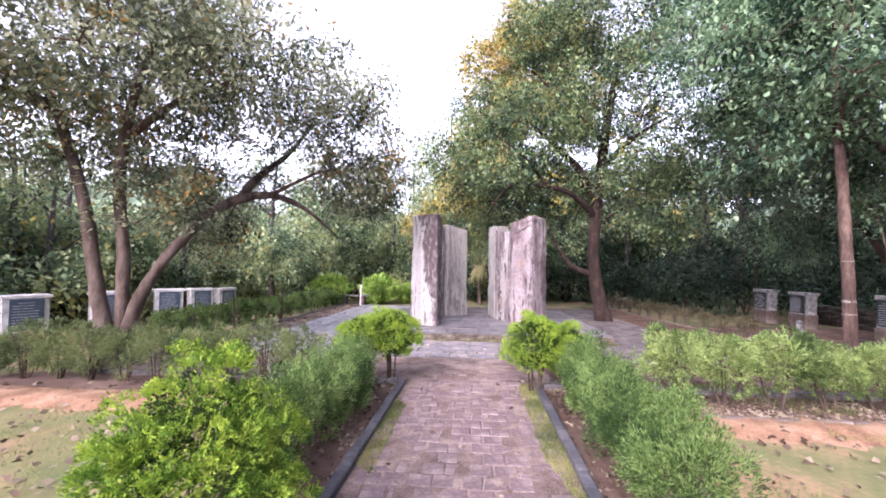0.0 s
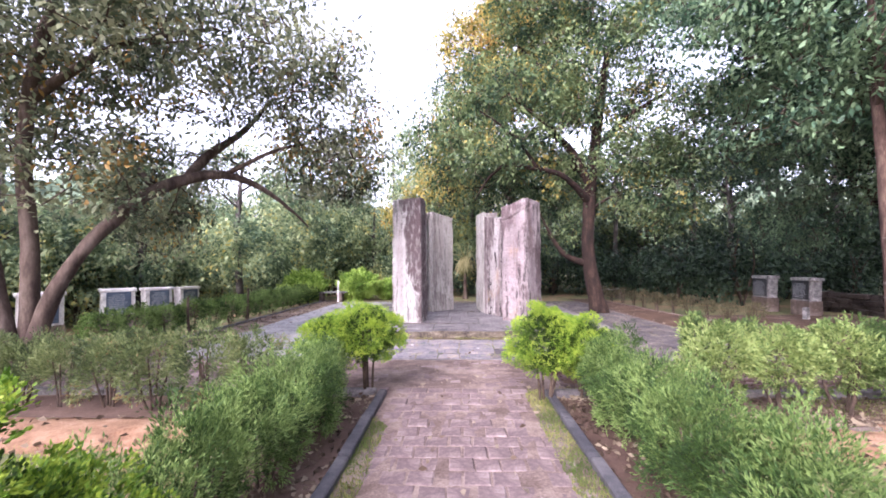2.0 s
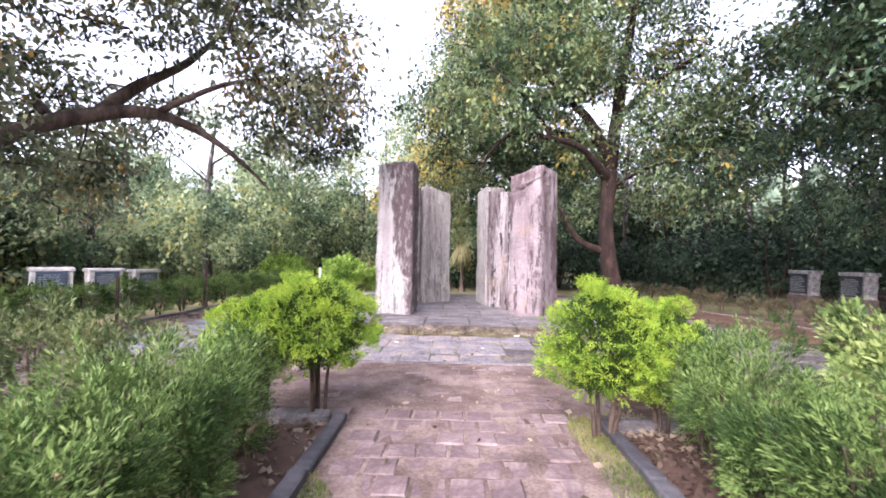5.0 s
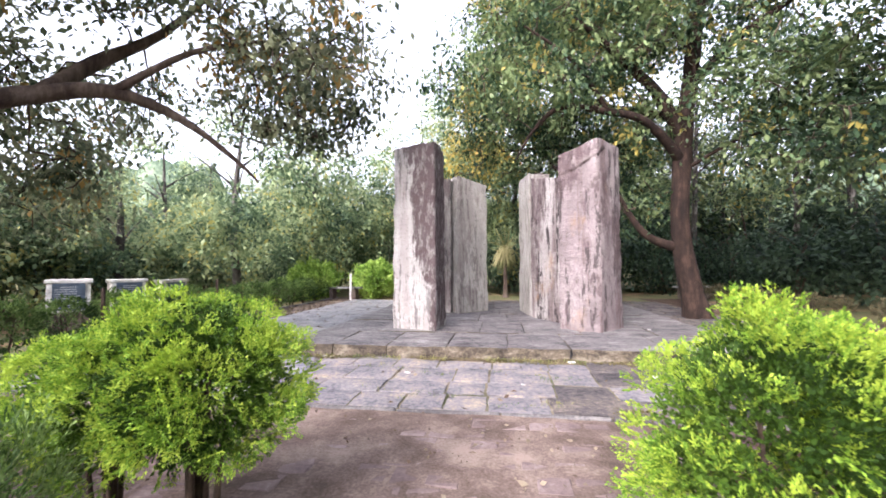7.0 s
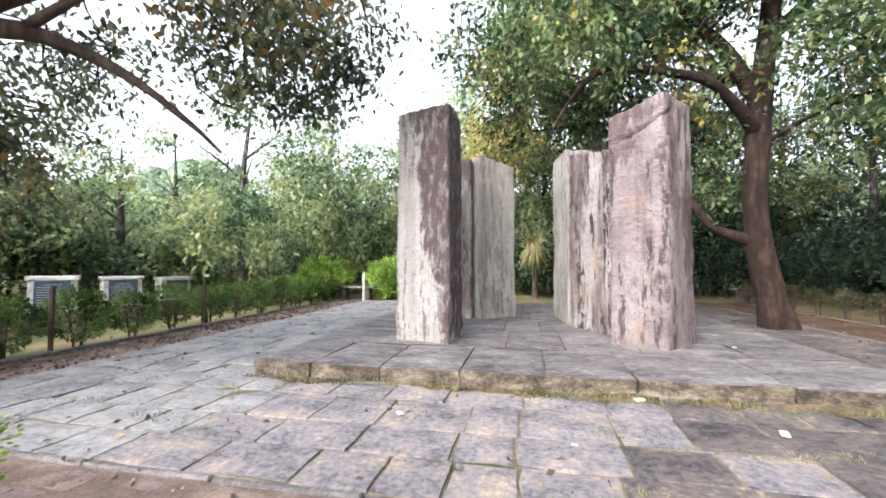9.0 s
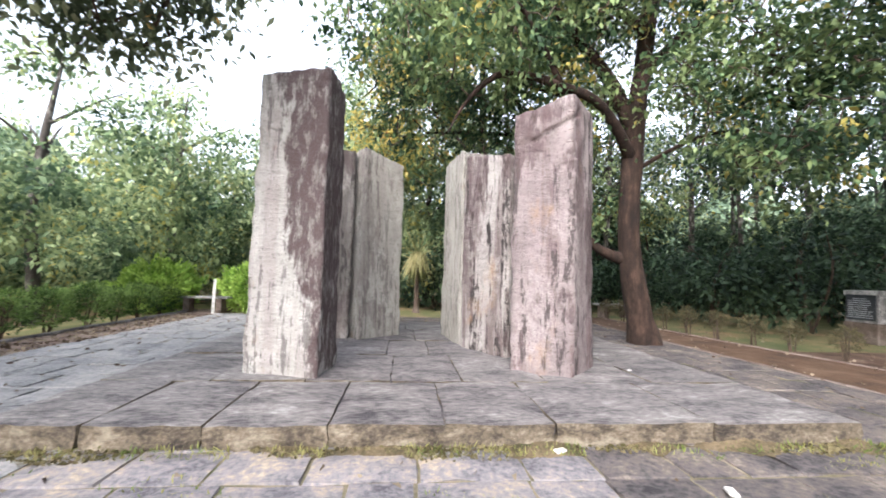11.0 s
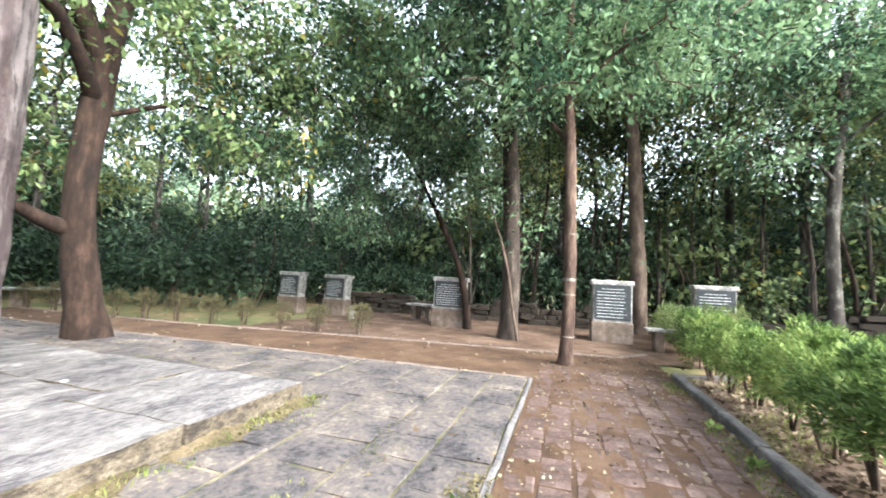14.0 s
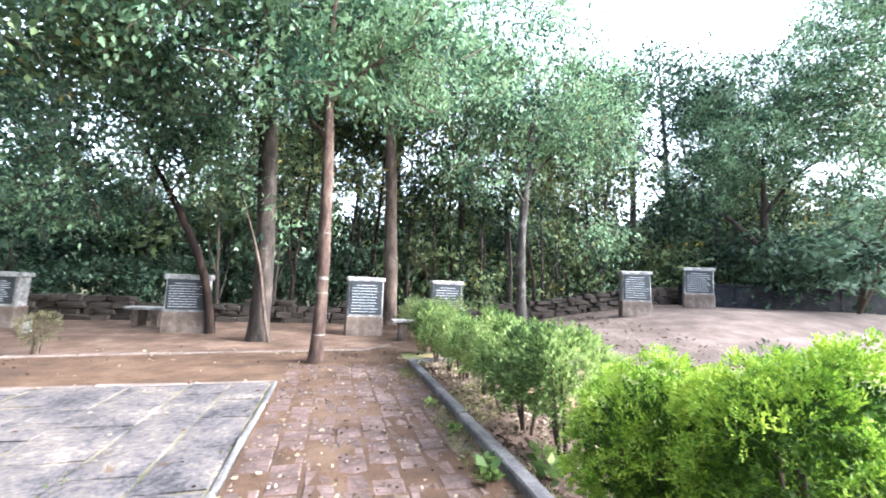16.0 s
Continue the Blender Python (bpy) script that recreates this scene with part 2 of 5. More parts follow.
def stone_material(name, low, high, band, bands, streaks, stain, top=0.0, side=0.0):
    """Granite between two tones: broad upright bands, thin dark runs and stains that come down from the top."""
    m = bpy.data.materials.new(name)
    m.use_nodes = True
    nt = m.node_tree
    n, l = nt.nodes, nt.links
    b = n["Principled BSDF"]
    co, oi = n.new("ShaderNodeTexCoord"), n.new("ShaderNodeObjectInfo")
    off = n.new("ShaderNodeVectorMath")
    off.operation = "MULTIPLY_ADD"
    off.inputs[1].default_value = (9, 7, 5)
    l.new(oi.outputs["Random"], off.inputs[0]), l.new(co.outputs["Object"], off.inputs[2])

    def layer(scale, stretch, detail, low, high, rough=0.6):
        mp, t, r = n.new("ShaderNodeMapping"), n.new("ShaderNodeTexNoise"), n.new("ShaderNodeMapRange")
        mp.inputs["Scale"].default_value = stretch
        t.inputs["Scale"].default_value, t.inputs["Detail"].default_value, t.inputs["Roughness"].default_value = scale, detail, rough
        r.inputs["From Min"].default_value, r.inputs["From Max"].default_value = low, high
        l.new(off.outputs[0], mp.inputs["Vector"]), l.new(mp.outputs[0], t.inputs["Vector"]), l.new(t.outputs["Fac"], r.inputs["Value"])
        return r.outputs[0]

    def blend(fac, below, colour):
        x = n.new("ShaderNodeMixRGB")
        l.new(fac, x.inputs[0])
        l.new(below, x.inputs[1])
        x.inputs[2].default_value = (*colour, 1)
        return x.outputs[0]

    def both(p, q):
        x = n.new("ShaderNodeMath")
        x.operation = "MULTIPLY"
        l.new(p, x.inputs[0]), l.new(q, x.inputs[1])
        return x.outputs[0]

    def scaled(p, k):
        x = n.new("ShaderNodeMath")
        x.operation = "MULTIPLY"
        x.use_clamp = True
        l.new(p, x.inputs[0])
        x.inputs[1].default_value = k
        return x.outputs[0]

    sep, up = n.new("ShaderNodeSeparateXYZ"), n.new("ShaderNodeMapRange")
    l.new(co.outputs["Object"], sep.inputs[0])
    l.new(sep.outputs["Z"], up.inputs["Value"])
    up.inputs["From Max"].default_value = 3.1
    up.inputs["To Min"].default_value, up.inputs["To Max"].default_value = -top, top
    base = n.new("ShaderNodeMixRGB")
    l.new(layer(1.8, (1, 1, 0.6), 10, 0.34, 0.66, 0.62), base.inputs[0])
    base.inputs[1].default_value, base.inputs[2].default_value = (*low, 1), (*high, 1)
    c = blend(scaled(layer(4.2, (1, 1, 0.09), 8, 0.49, 0.60, 0.66), bands), base.outputs[0], band)
    c = blend(scaled(both(layer(1.6, (1, 1, 0.6), 6, 0.50, 0.60, 0.65), layer(16, (1, 1, 0.7), 8, 0.38, 0.56, 0.75)), 0.8), c, tuple(min(0.8, h * 1.06) for h in high))
    c = blend(scaled(both(layer(9, (1, 1, 0.075), 8, 0.52, 0.56, 0.66), layer(12, (1, 1, 0.4), 8, 0.46, 0.52, 0.75)), streaks), c, (0.035, 0.029, 0.029))
    t = n.new("ShaderNodeMath")
    t.use_clamp = True
    sx, cut = n.new("ShaderNodeMath"), n.new("ShaderNodeMapRange")
    sx.operation = "MULTIPLY_ADD"
    sx.inputs[1].default_value = side
    l.new(sep.outputs["X"], sx.inputs[0]), l.new(up.outputs[0], sx.inputs[2])
    t.use_clamp = False
    l.new(layer(1.9, (1, 1, 0.4), 10, 0.0, 1.0, 0.66), t.inputs[0]), l.new(sx.outputs[0], t.inputs[1])
    cut.inputs["From Min"].default_value, cut.inputs["From Max"].default_value = 0.525, 0.565
    l.new(t.outputs[0], cut.inputs["Value"])
    c = blend(scaled(both(cut.outputs[0], layer(11, (1, 1, 0.4), 8, 0.28, 0.5, 0.75)), stain), c, (0.085, 0.056, 0.058))
    # random ochre patches, also drawn in place of warm sun glints
    c = blend(scaled(both(layer(1.2, (1, 1, 0.6), 5, 0.62, 0.70, 0.6), layer(10, (1, 1, 0.5), 8, 0.35, 0.6, 0.75)), 0.8), c, (0.30, 0.19, 0.11))
    c = blend(scaled(layer(60, (1, 1, 1.4), 4, 0.52, 0.76, 0.7), 0.5), c, tuple(0.65 * h for h in low))
    chisel = layer(9, (0.9, 0.9, 1.7), 9, 0.3, 0.7, 0.75)
    c = blend(scaled(layer(9, (0.9, 0.9, 1.7), 9, 0.55, 0.66, 0.78), 0.35), c, tuple(0.45 * h for h in low))
    c = blend(scaled(layer(22, (1, 1, 1.8), 5, 0.58, 0.65, 0.7), 0.6), c, tuple(0.32 * h for h in low))
    l.new(c, b.inputs["Base Color"])
    b.inputs["Roughness"].default_value = 0.85
    b.inputs["Specular IOR Level"].default_value = 0.25
    a1, ad = n.new("ShaderNodeMath"), n.new("ShaderNodeMath")
    l.new(layer(6, (1, 1, 1.5), 10, 0.2, 0.8, 0.75), a1.inputs[0])
    l.new(chisel, a1.inputs[1])
    l.new(a1.outputs[0], ad.inputs[0])
    l.new(layer(24, (1, 1, 1.4), 6, 0.0, 2.0, 0.75), ad.inputs[1])
    bu = n.new("ShaderNodeBump")
    bu.inputs["Strength"].default_value, bu.inputs["Distance"].default_value = 0.9, 0.03
    l.new(ad.outputs[0], bu.inputs["Height"]), l.new(bu.outputs[0], b.inputs["Normal"])
    return m


PINK, GREY = ((0.17, 0.137, 0.14), (0.335, 0.288, 0.288)), ((0.29, 0.272, 0.245), (0.45, 0.427, 0.39))
M_STONE_STAINED = stone_material("stained_granite", (0.38, 0.362, 0.342), (0.55, 0.537, 0.52), (0.27, 0.20, 0.197), 0.35, 0.6, 0.95, 0.15, 0.5)
M_STONE_GREY = stone_material("clean_grey_granite", *GREY, (0.27, 0.235, 0.215), 0.5, 0.5, 0.4, 0.03)
M_STONE_SLATE = stone_material("dark_grey_granite", (0.20, 0.185, 0.17), (0.36, 0.335, 0.31), (0.15, 0.13, 0.12), 0.8, 0.8, 0.6, 0.08)
M_STONE_PINK = stone_material("pink_granite", *PINK, (0.13, 0.085, 0.088), 0.8, 0.8, 0.7, 0.05)
M_STONE_RUN = stone_material("run_streaked_granite", (0.24, 0.212, 0.205), (0.40, 0.372, 0.358), (0.125, 0.09, 0.09), 0.85, 1.0, 0.7, 0.06)


# ---- builders ----
def mesh_of(name, verts, quads, mat, smooth=False):
    verts, quads = np.asarray(verts, np.float32), np.asarray(quads, np.int32)
    me = bpy.data.meshes.new(name)
    k = quads.shape[1]
    me.vertices.add(len(verts))
    me.vertices.foreach_set("co", verts.ravel())
    me.loops.add(quads.size)
    me.loops.foreach_set("vertex_index", quads.ravel())
    me.polygons.add(len(quads))
    me.polygons.foreach_set("loop_start", np.arange(0, quads.size, k, dtype=np.int32))
    me.polygons.foreach_set("loop_total", np.full(len(quads), k, np.int32))
    me.update(calc_edges=True)
    if smooth:
        me.polygons.foreach_set("use_smooth", np.ones(len(quads), bool))
    me.materials.append(mat)
    return me


def part(name, bm, mat, parent=None, label="", smooth=False):
    """Links a bmesh, or a finished mesh, as one object under a thing or a part."""
    if isinstance(bm, bpy.types.Mesh):
        me = bm
    else:
        me = bpy.data.meshes.new(name)
        bm.to_mesh(me)
        bm.free()
        me.materials.append(mat)
        if smooth:
            for p in me.polygons:
                p.use_smooth = True
    ob = new(name, me)
    if parent:
        ob.parent = parent
    return tagged(ob, label) if label else ob


def thing(name, m, label, category, group="", kind=""):
    ob = new(name)
    ob.matrix_world = m
    return tagged(ob, label, category, group, kind)


def box(x0, x1, y0, y1, z0, z1, bevel=0.01, jitter=0.0, seg=1):
    bm = bmesh.new()
    bmesh.ops.create_cube(bm, size=1)
    for v in bm.verts:
        v.co = Vector((x0 if v.co.x < 0 else x1, y0 if v.co.y < 0 else y1, z0 if v.co.z < 0 else z1))
        if jitter:
            v.co += Vector([random.uniform(-jitter, jitter) for _ in range(3)])
    if bevel:
        bmesh.ops.bevel(bm, geom=bm.edges[:], offset=bevel, segments=seg, affect="EDGES")
    return bm


def tube_arrays(points, sides=8, wob=0.06, seed=0, round_it=True):
    """A tapered limb through (x, y, z, r) points, as vertices and quads."""
    rng = np.random.default_rng(seed)
    p = np.array(points, float)
    if len(p) > 2 and round_it:                       # round the polyline
        t = np.linspace(0, len(p) - 1, (len(p) - 1) * 4 + 1)
        i = np.clip(t.astype(int), 0, len(p) - 2)
        f = (t - i)[:, None]
        a, b = p[np.clip(i - 1, 0, len(p) - 1)], p[i]
        c, d = p[i + 1], p[np.clip(i + 2, 0, len(p) - 1)]
        p = 0.5 * (2 * b + (c - a) * f + (2 * a - 5 * b + 4 * c - d) * f ** 2 + (3 * b - a - 3 * c + d) * f ** 3)
    xyz, r = p[:, :3], np.maximum(p[:, 3], 0.002)
    tan = np.gradient(xyz, axis=0)
    tan /= np.linalg.norm(tan, axis=1)[:, None] + 1e-9
    ref = np.array([1.0, 0.13, 0.07]) if abs(tan[0, 0]) < 0.8 else np.array([0.1, 1.0, 0.05])
    u = np.cross(tan, ref)
    u /= np.linalg.norm(u, axis=1)[:, None] + 1e-9
    w = np.cross(tan, u)
    ang = np.linspace(0, 2 * np.pi, sides, endpoint=False)
    rr = r[:, None] * (1 + wob * rng.standard_normal((len(p), sides)))
    v = xyz[:, None] + rr[..., None] * (np.cos(ang)[None, :, None] * u[:, None] + np.sin(ang)[None, :, None] * w[:, None])
    k = np.arange(len(p) - 1)[:, None] * sides
    j = np.arange(sides)[None, :]
    q = np.stack([k + j, k + (j + 1) % sides, k + sides + (j + 1) % sides, k + sides + j], -1).reshape(-1, 4)
    return v.reshape(-1, 3), q


def tubes_mesh(name, lines, mat, sides=8, wob=0.06, seed=0, round_it=True):
    vs, qs, n = [], [], 0
    for i, line in enumerate(lines):
        v, q = tube_arrays(line, sides, wob, seed + i, round_it)
        vs.append(v), qs.append(q + n)
        n += len(v)
    return mesh_of(name, np.concatenate(vs), np.concatenate(qs), mat, True)


def leaf_arrays(at, along, size, width, rng, fold=0.25, level=0.0):
    """One folded leaf of four corners at each place, pointing along the given ways; level: how far blades lie face up."""
    n = len(at)
    a = along / (np.linalg.norm(along, axis=1)[:, None] + 1e-9)
    s = np.cross(a, rng.standard_normal((n, 3)) + np.array([0, 0, level]))
    s /= np.linalg.norm(s, axis=1)[:, None] + 1e-9
    up = np.cross(s, a)
    L = (size * rng.uniform(0.6, 1.25, n))[:, None]
    W = L * width
    mid = at + a * L * 0.45
    v = np.stack([at, mid + s * W + up * W * fold, at + a * L, mid - s * W + up * W * fold], 1)
    return v.reshape(-1, 3), np.arange(4 * n).reshape(-1, 4)


def nearest_on(skeleton, c):
    d = np.linalg.norm(skeleton[None] - c[:, None], axis=2)
    return skeleton[d.argmin(1)]


def crown_meshes(skeleton, blobs, clusters, leaves, size, width, spread, mat, seed, droop=0.5, twigs=True):
    """Leaf clumps spread through the blobs, each on a twig from the nearest limb."""
    rng = np.random.default_rng(seed)
    vol = np.array([b[3] * b[4] * b[5] for b in blobs]) ** 0.8
    pick = rng.choice(len(blobs), clusters, p=vol / vol.sum())
    b = np.array(blobs)[pick]
    d = rng.standard_normal((clusters, 3))
    d /= np.linalg.norm(d, axis=1)[:, None]
    c = b[:, :3] + d * b[:, 3:6] * (rng.uniform(0.25, 1.0, clusters) ** 0.55)[:, None]
    far = np.linalg.norm(c - nearest_on(skeleton, c), axis=1)
    c = c[np.argsort(far)]
    nodes, root = np.concatenate([skeleton, c]), np.empty_like(c)
    for i in range(clusters):                         # each clump hangs on the nearest limb or earlier clump
        k = len(skeleton) + i
        root[i] = nodes[np.linalg.norm(nodes[:k] - c[i], axis=1).argmin()]
    k = rng.poisson(leaves, clusters) + 3
    idx = np.repeat(np.arange(clusters), k)
    n = len(idx)
    off = rng.standard_normal((n, 3)) * spread * rng.uniform(0.6, 1.3, clusters)[idx][:, None]
    off[:, 2] *= 0.6
    at = c[idx] + off
    out = c - root
    out /= np.linalg.norm(out, axis=1)[:, None] + 1e-9
    along = out[idx] * 0.6 + rng.standard_normal((n, 3)) * 0.7 + np.array([0, 0, -droop])
    v, q = leaf_arrays(at, along, size, width, rng, 0.25, 2.4)
    crown = mesh_of("crown", v, q, mat)
    tw = None
    if twigs:
        lines = []
        for i in range(clusters):
            mid = root[i] * 0.45 + c[i] * 0.55 + rng.standard_normal(3) * 0.06 + np.array([0, 0, 0.04])
            if np.linalg.norm(c[i] - root[i]) < 2.0:
                lines.append([(*root[i], 0.016), (*mid, 0.012), (*c[i], 0.009)])
        if lines:
            tw = tubes_mesh("twigs", lines, M_TWIG, 4, 0.0, seed, False)
    return crown, tw


def sample(lines):
    pts = []
    for line in lines:
        p = np.array(line, float)[:, :3]
        for a, b in zip(p[:-1], p[1:]):
            pts += [a + (b - a) * f for f in np.linspace(0, 1, 8)]
    return np.array(pts)


def tree(name, label, stems, blobs, clusters, leaves, size, width, spread, bark, leaf, seed, droop=0.5, limb_from=1, twigs=True):
    """stems: the first limb_from are trunks, the rest limbs; world places."""
    x, y, z = stems[0][0][:3]
    ob = thing(name, Matrix.Translation((x, y, z)), label, "tree")
    local = [[(a - x, b - y, c - z, r) for a, b, c, r in s] for s in stems]
    for i, s in enumerate(local):
        part("trunk" if i < limb_from else "limb", tubes_mesh("trunk", [s], bark, (12 if i < limb_from else 8) if twigs else 6, 0.05, seed + i), bark, ob)
    lb = [(b[0] - x, b[1] - y, b[2] - z, b[3], b[4], b[5]) for b in blobs]
    crown, tw = crown_meshes(sample([s[1:] if len(s) > 2 else s for s in local]), lb, clusters, leaves, size, width, spread, leaf, seed, droop, twigs)
    tagged(part("crown", crown, leaf, ob), kind="stuff")
    if tw:
        tagged(part("branchwork", tw, M_TWIG, ob), kind="stuff")
    return ob


def rise(x, y):
    """Height of the ground: a bank to the south-east, a slight fall to the west."""
    s = lambda v: (lambda c: c * c * (3 - 2 * c))(np.clip(v, 0, 1))
    return 0.85 * s((4.0 - y) / 8.0) * s((x - 4.5) / 4.5) - 0.3 * s((-x - 6.6) / 3.0)


def gz(x, y):
    return float(rise(np.array(x, float), np.array(y, float)))


# ---- ground ----
def ground():
    def lines(a, b):
        inner = np.arange(a, b + 0.01, 0.5)
        return np.concatenate([a - np.geomspace(260, 2, 14), inner, b + np.geomspace(2, 260, 14)])
    xs, ys = lines(-18, 20), lines(-10, 26)
    X, Y = np.meshgrid(xs, ys, indexing="ij")
    rng = np.random.default_rng(4)
    Z = rise(X, Y) - 0.012 - 0.02 * rng.random(X.shape)
    i, j = np.meshgrid(np.arange(len(xs) - 1), np.arange(len(ys) - 1), indexing="ij")
    k = (i * len(ys) + j).ravel()
    q = np.stack([k, k + len(ys), k + len(ys) + 1, k + 1], 1)
    me = mesh_of("ground", np.stack([X, Y, Z], -1).reshape(-1, 3), q, M_SOIL, True)
    tagged(new("ground", me), "bare reddish soil with patchy short grass", "ground", kind="structure")


ground()


def strip(name, corners, z, mat, label, n=24):
    """A thin uneven sheet over four corners."""
    a, b, c, d = [np.array(p, float) for p in corners]
    u, v = np.meshgrid(np.linspace(0, 1, n), np.linspace(0, 1, n), indexing="ij")
    u, v = u[..., None], v[..., None]
    p = a * (1 - u) * (1 - v) + b * u * (1 - v) + c * u * v + d * (1 - u) * v
    rng = np.random.default_rng(len(name))
    zz = z + rise(p[..., :1], p[..., 1:2]) + 0.004 * rng.standard_normal((n, n, 1))
    k = (np.arange(n - 1)[:, None] * n + np.arange(n - 1)[None]).ravel()
    q = np.stack([k, k + n, k + n + 1, k + 1], 1)
    ob = new(name, mesh_of(name, np.concatenate([p, zz], -1).reshape(-1, 3), q, mat, True))
    return tagged(ob, label, "path", kind="structure")


M_ORANGE = material("orange_earth", [(0.0, (0.128, 0.0711, 0.0414)), (0.5, (0.233, 0.134, 0.0782)), (1.0, (0.316, 0.209, 0.138))], 2.5, 0.95, 0.6, fine=40)
M_DUST = material("pinkish_dust", [(0.0, (0.07, 0.05, 0.04)), (0.5, (0.145, 0.105, 0.088)), (1.0, (0.25, 0.195, 0.165))], 2.0, 0.95, 0.4, fine=50, crisp=0.5)
M_BED = material("pinkish_brown_earth", [(0.0, (0.064, 0.0378, 0.028)), (0.5, (0.0928, 0.0587, 0.0442)), (1.0, (0.147, 0.101, 0.0773))], 1.2, 0.95, 0.6, fine=30)
M_PINK_EARTH = material("pinkish_earth", [(0.0, (0.05, 0.034, 0.027)), (0.5, (0.09, 0.064, 0.053)), (1.0, (0.145, 0.108, 0.092))], 1.2, 0.95, 0.6, fine=30)
M_JOINT = material("mossy_joint", [(0.0, (0.055, 0.065, 0.025)), (0.3, (0.11, 0.10, 0.06)), (0.65, (0.18, 0.152, 0.105)), (1.0, (0.28, 0.24, 0.18))], 2.2, 0.95, 0.5, fine=60)
strip("earth_strip_east", [(5.25, 8.5), (7.55, 8.5), (6.2, 20.5), (4.9, 20.5)], 0.008, M_EARTH, "damp brown earth strewn with leaves")
strip("earth_strip_west", [(-6.15, 8.5), (-5.15, 8.5), (-5.15, 20.5), (-6.15, 20.5)], 0.008, M_DUST, "brown earth strip beside the flagstones")
strip("earth_strip_cross", [(-6.15, 6.75), (1.2, 6.75), (1.2, 8.52), (-6.15, 8.52)], 0.006, M_DUST, "brown earth under worn pavers")
strip("earth_strip_south", [(1.2, 6.75), (7.7, 6.75), (7.7, 8.50), (1.2, 8.50)], 0.0115, M_EARTH, "dark earth under worn pavers")
strip("earth_strip_path", [(-0.95, -6), (1.0, -6), (1.0, 6.76), (-0.95, 6.76)], 0.0095, M_DUST, "brown earth under worn pavers")
M_RED_BED = material("orange_brown_earth", [(0.0, (0.055, 0.033, 0.022)), (0.5, (0.105, 0.064, 0.044)), (1.0, (0.18, 0.122, 0.092))], 1.4, 0.95, 0.6, fine=30)
strip("earth_bed_east", [(7.6, 4.0), (12.3, 4.0), (12.3, 14.5), (6.8, 14.5)], 0.006, M_RED_BED, "orange earth round the inscribed stones")
strip("paving_bed", [(-5.2, 8.56), (5.3, 8.56), (4.93, 19.2), (-5.25, 19.2)], 0.013, M_JOINT, "mossy joints between flagstones")


def ridge(x0, x1, y):
    n = 60
    rng = np.random.default_rng(int(abs(x0) * 10))
    xs = np.linspace(x0, x1, n)
    prof = [(-0.42, 0.0), (-0.2, 0.05), (0.0, 0.075), (0.2, 0.04), (0.42, 0.0)]
    v = [(x, y + dy + 0.05 * rng.standard_normal(), gz(x, y) - 0.02 + dz * rng.uniform(0.6, 1.3)) for x in xs for dy, dz in prof]
    k = (np.arange(n - 1)[:, None] * 5 + np.arange(4)[None]).ravel()
    tagged(new("earth_ridge", mesh_of("earth_ridge", v, np.stack([k, k + 5, k + 6, k + 1], 1), M_ORANGE, True)),
           "low ridge of orange earth in front of a hedge", "earth", kind="structure")


strip("hedge_bed_east", [(1.09, -5), (2.0, -5), (2.0, 6.64), (1.09, 6.64)], 0.004, M_BED, "brown earth bed under a hedge")
strip("hedge_bed_west", [(-1.95, -5), (-1.05, -5), (-1.05, 6.64), (-1.95, 6.64)], 0.004, M_BED, "brown earth bed under a hedge")
strip("cross_bed_east", [(2.0, 5.78), (6.6, 5.78), (6.4, 6.64), (2.0, 6.64)], 0.006, M_BED, "brown earth bed under shrubs")
strip("cross_bed_west", [(-9.0, 5.9), (-1.96, 5.9), (-1.96, 6.64), (-9.0, 6.64)], 0.006, M_BED, "brown earth bed under shrubs")
strip("bank_earth", [(5.6, -9.0), (12.2, -9.0), (12.2, 3.9), (5.8, 4.3)], 0.01, M_PINK_EARTH, "bare pinkish earth on the bank", 40)
strip("dusty_earth", [(-3.4, 6.95), (1.3, 6.95), (1.3, 8.5), (-3.4, 8.5)], 0.0175, M_DUST, "trodden earth over worn pavers")
ridge(2.4, 11.0, 5.55)
ridge(-11.0, -2.3, 5.55)


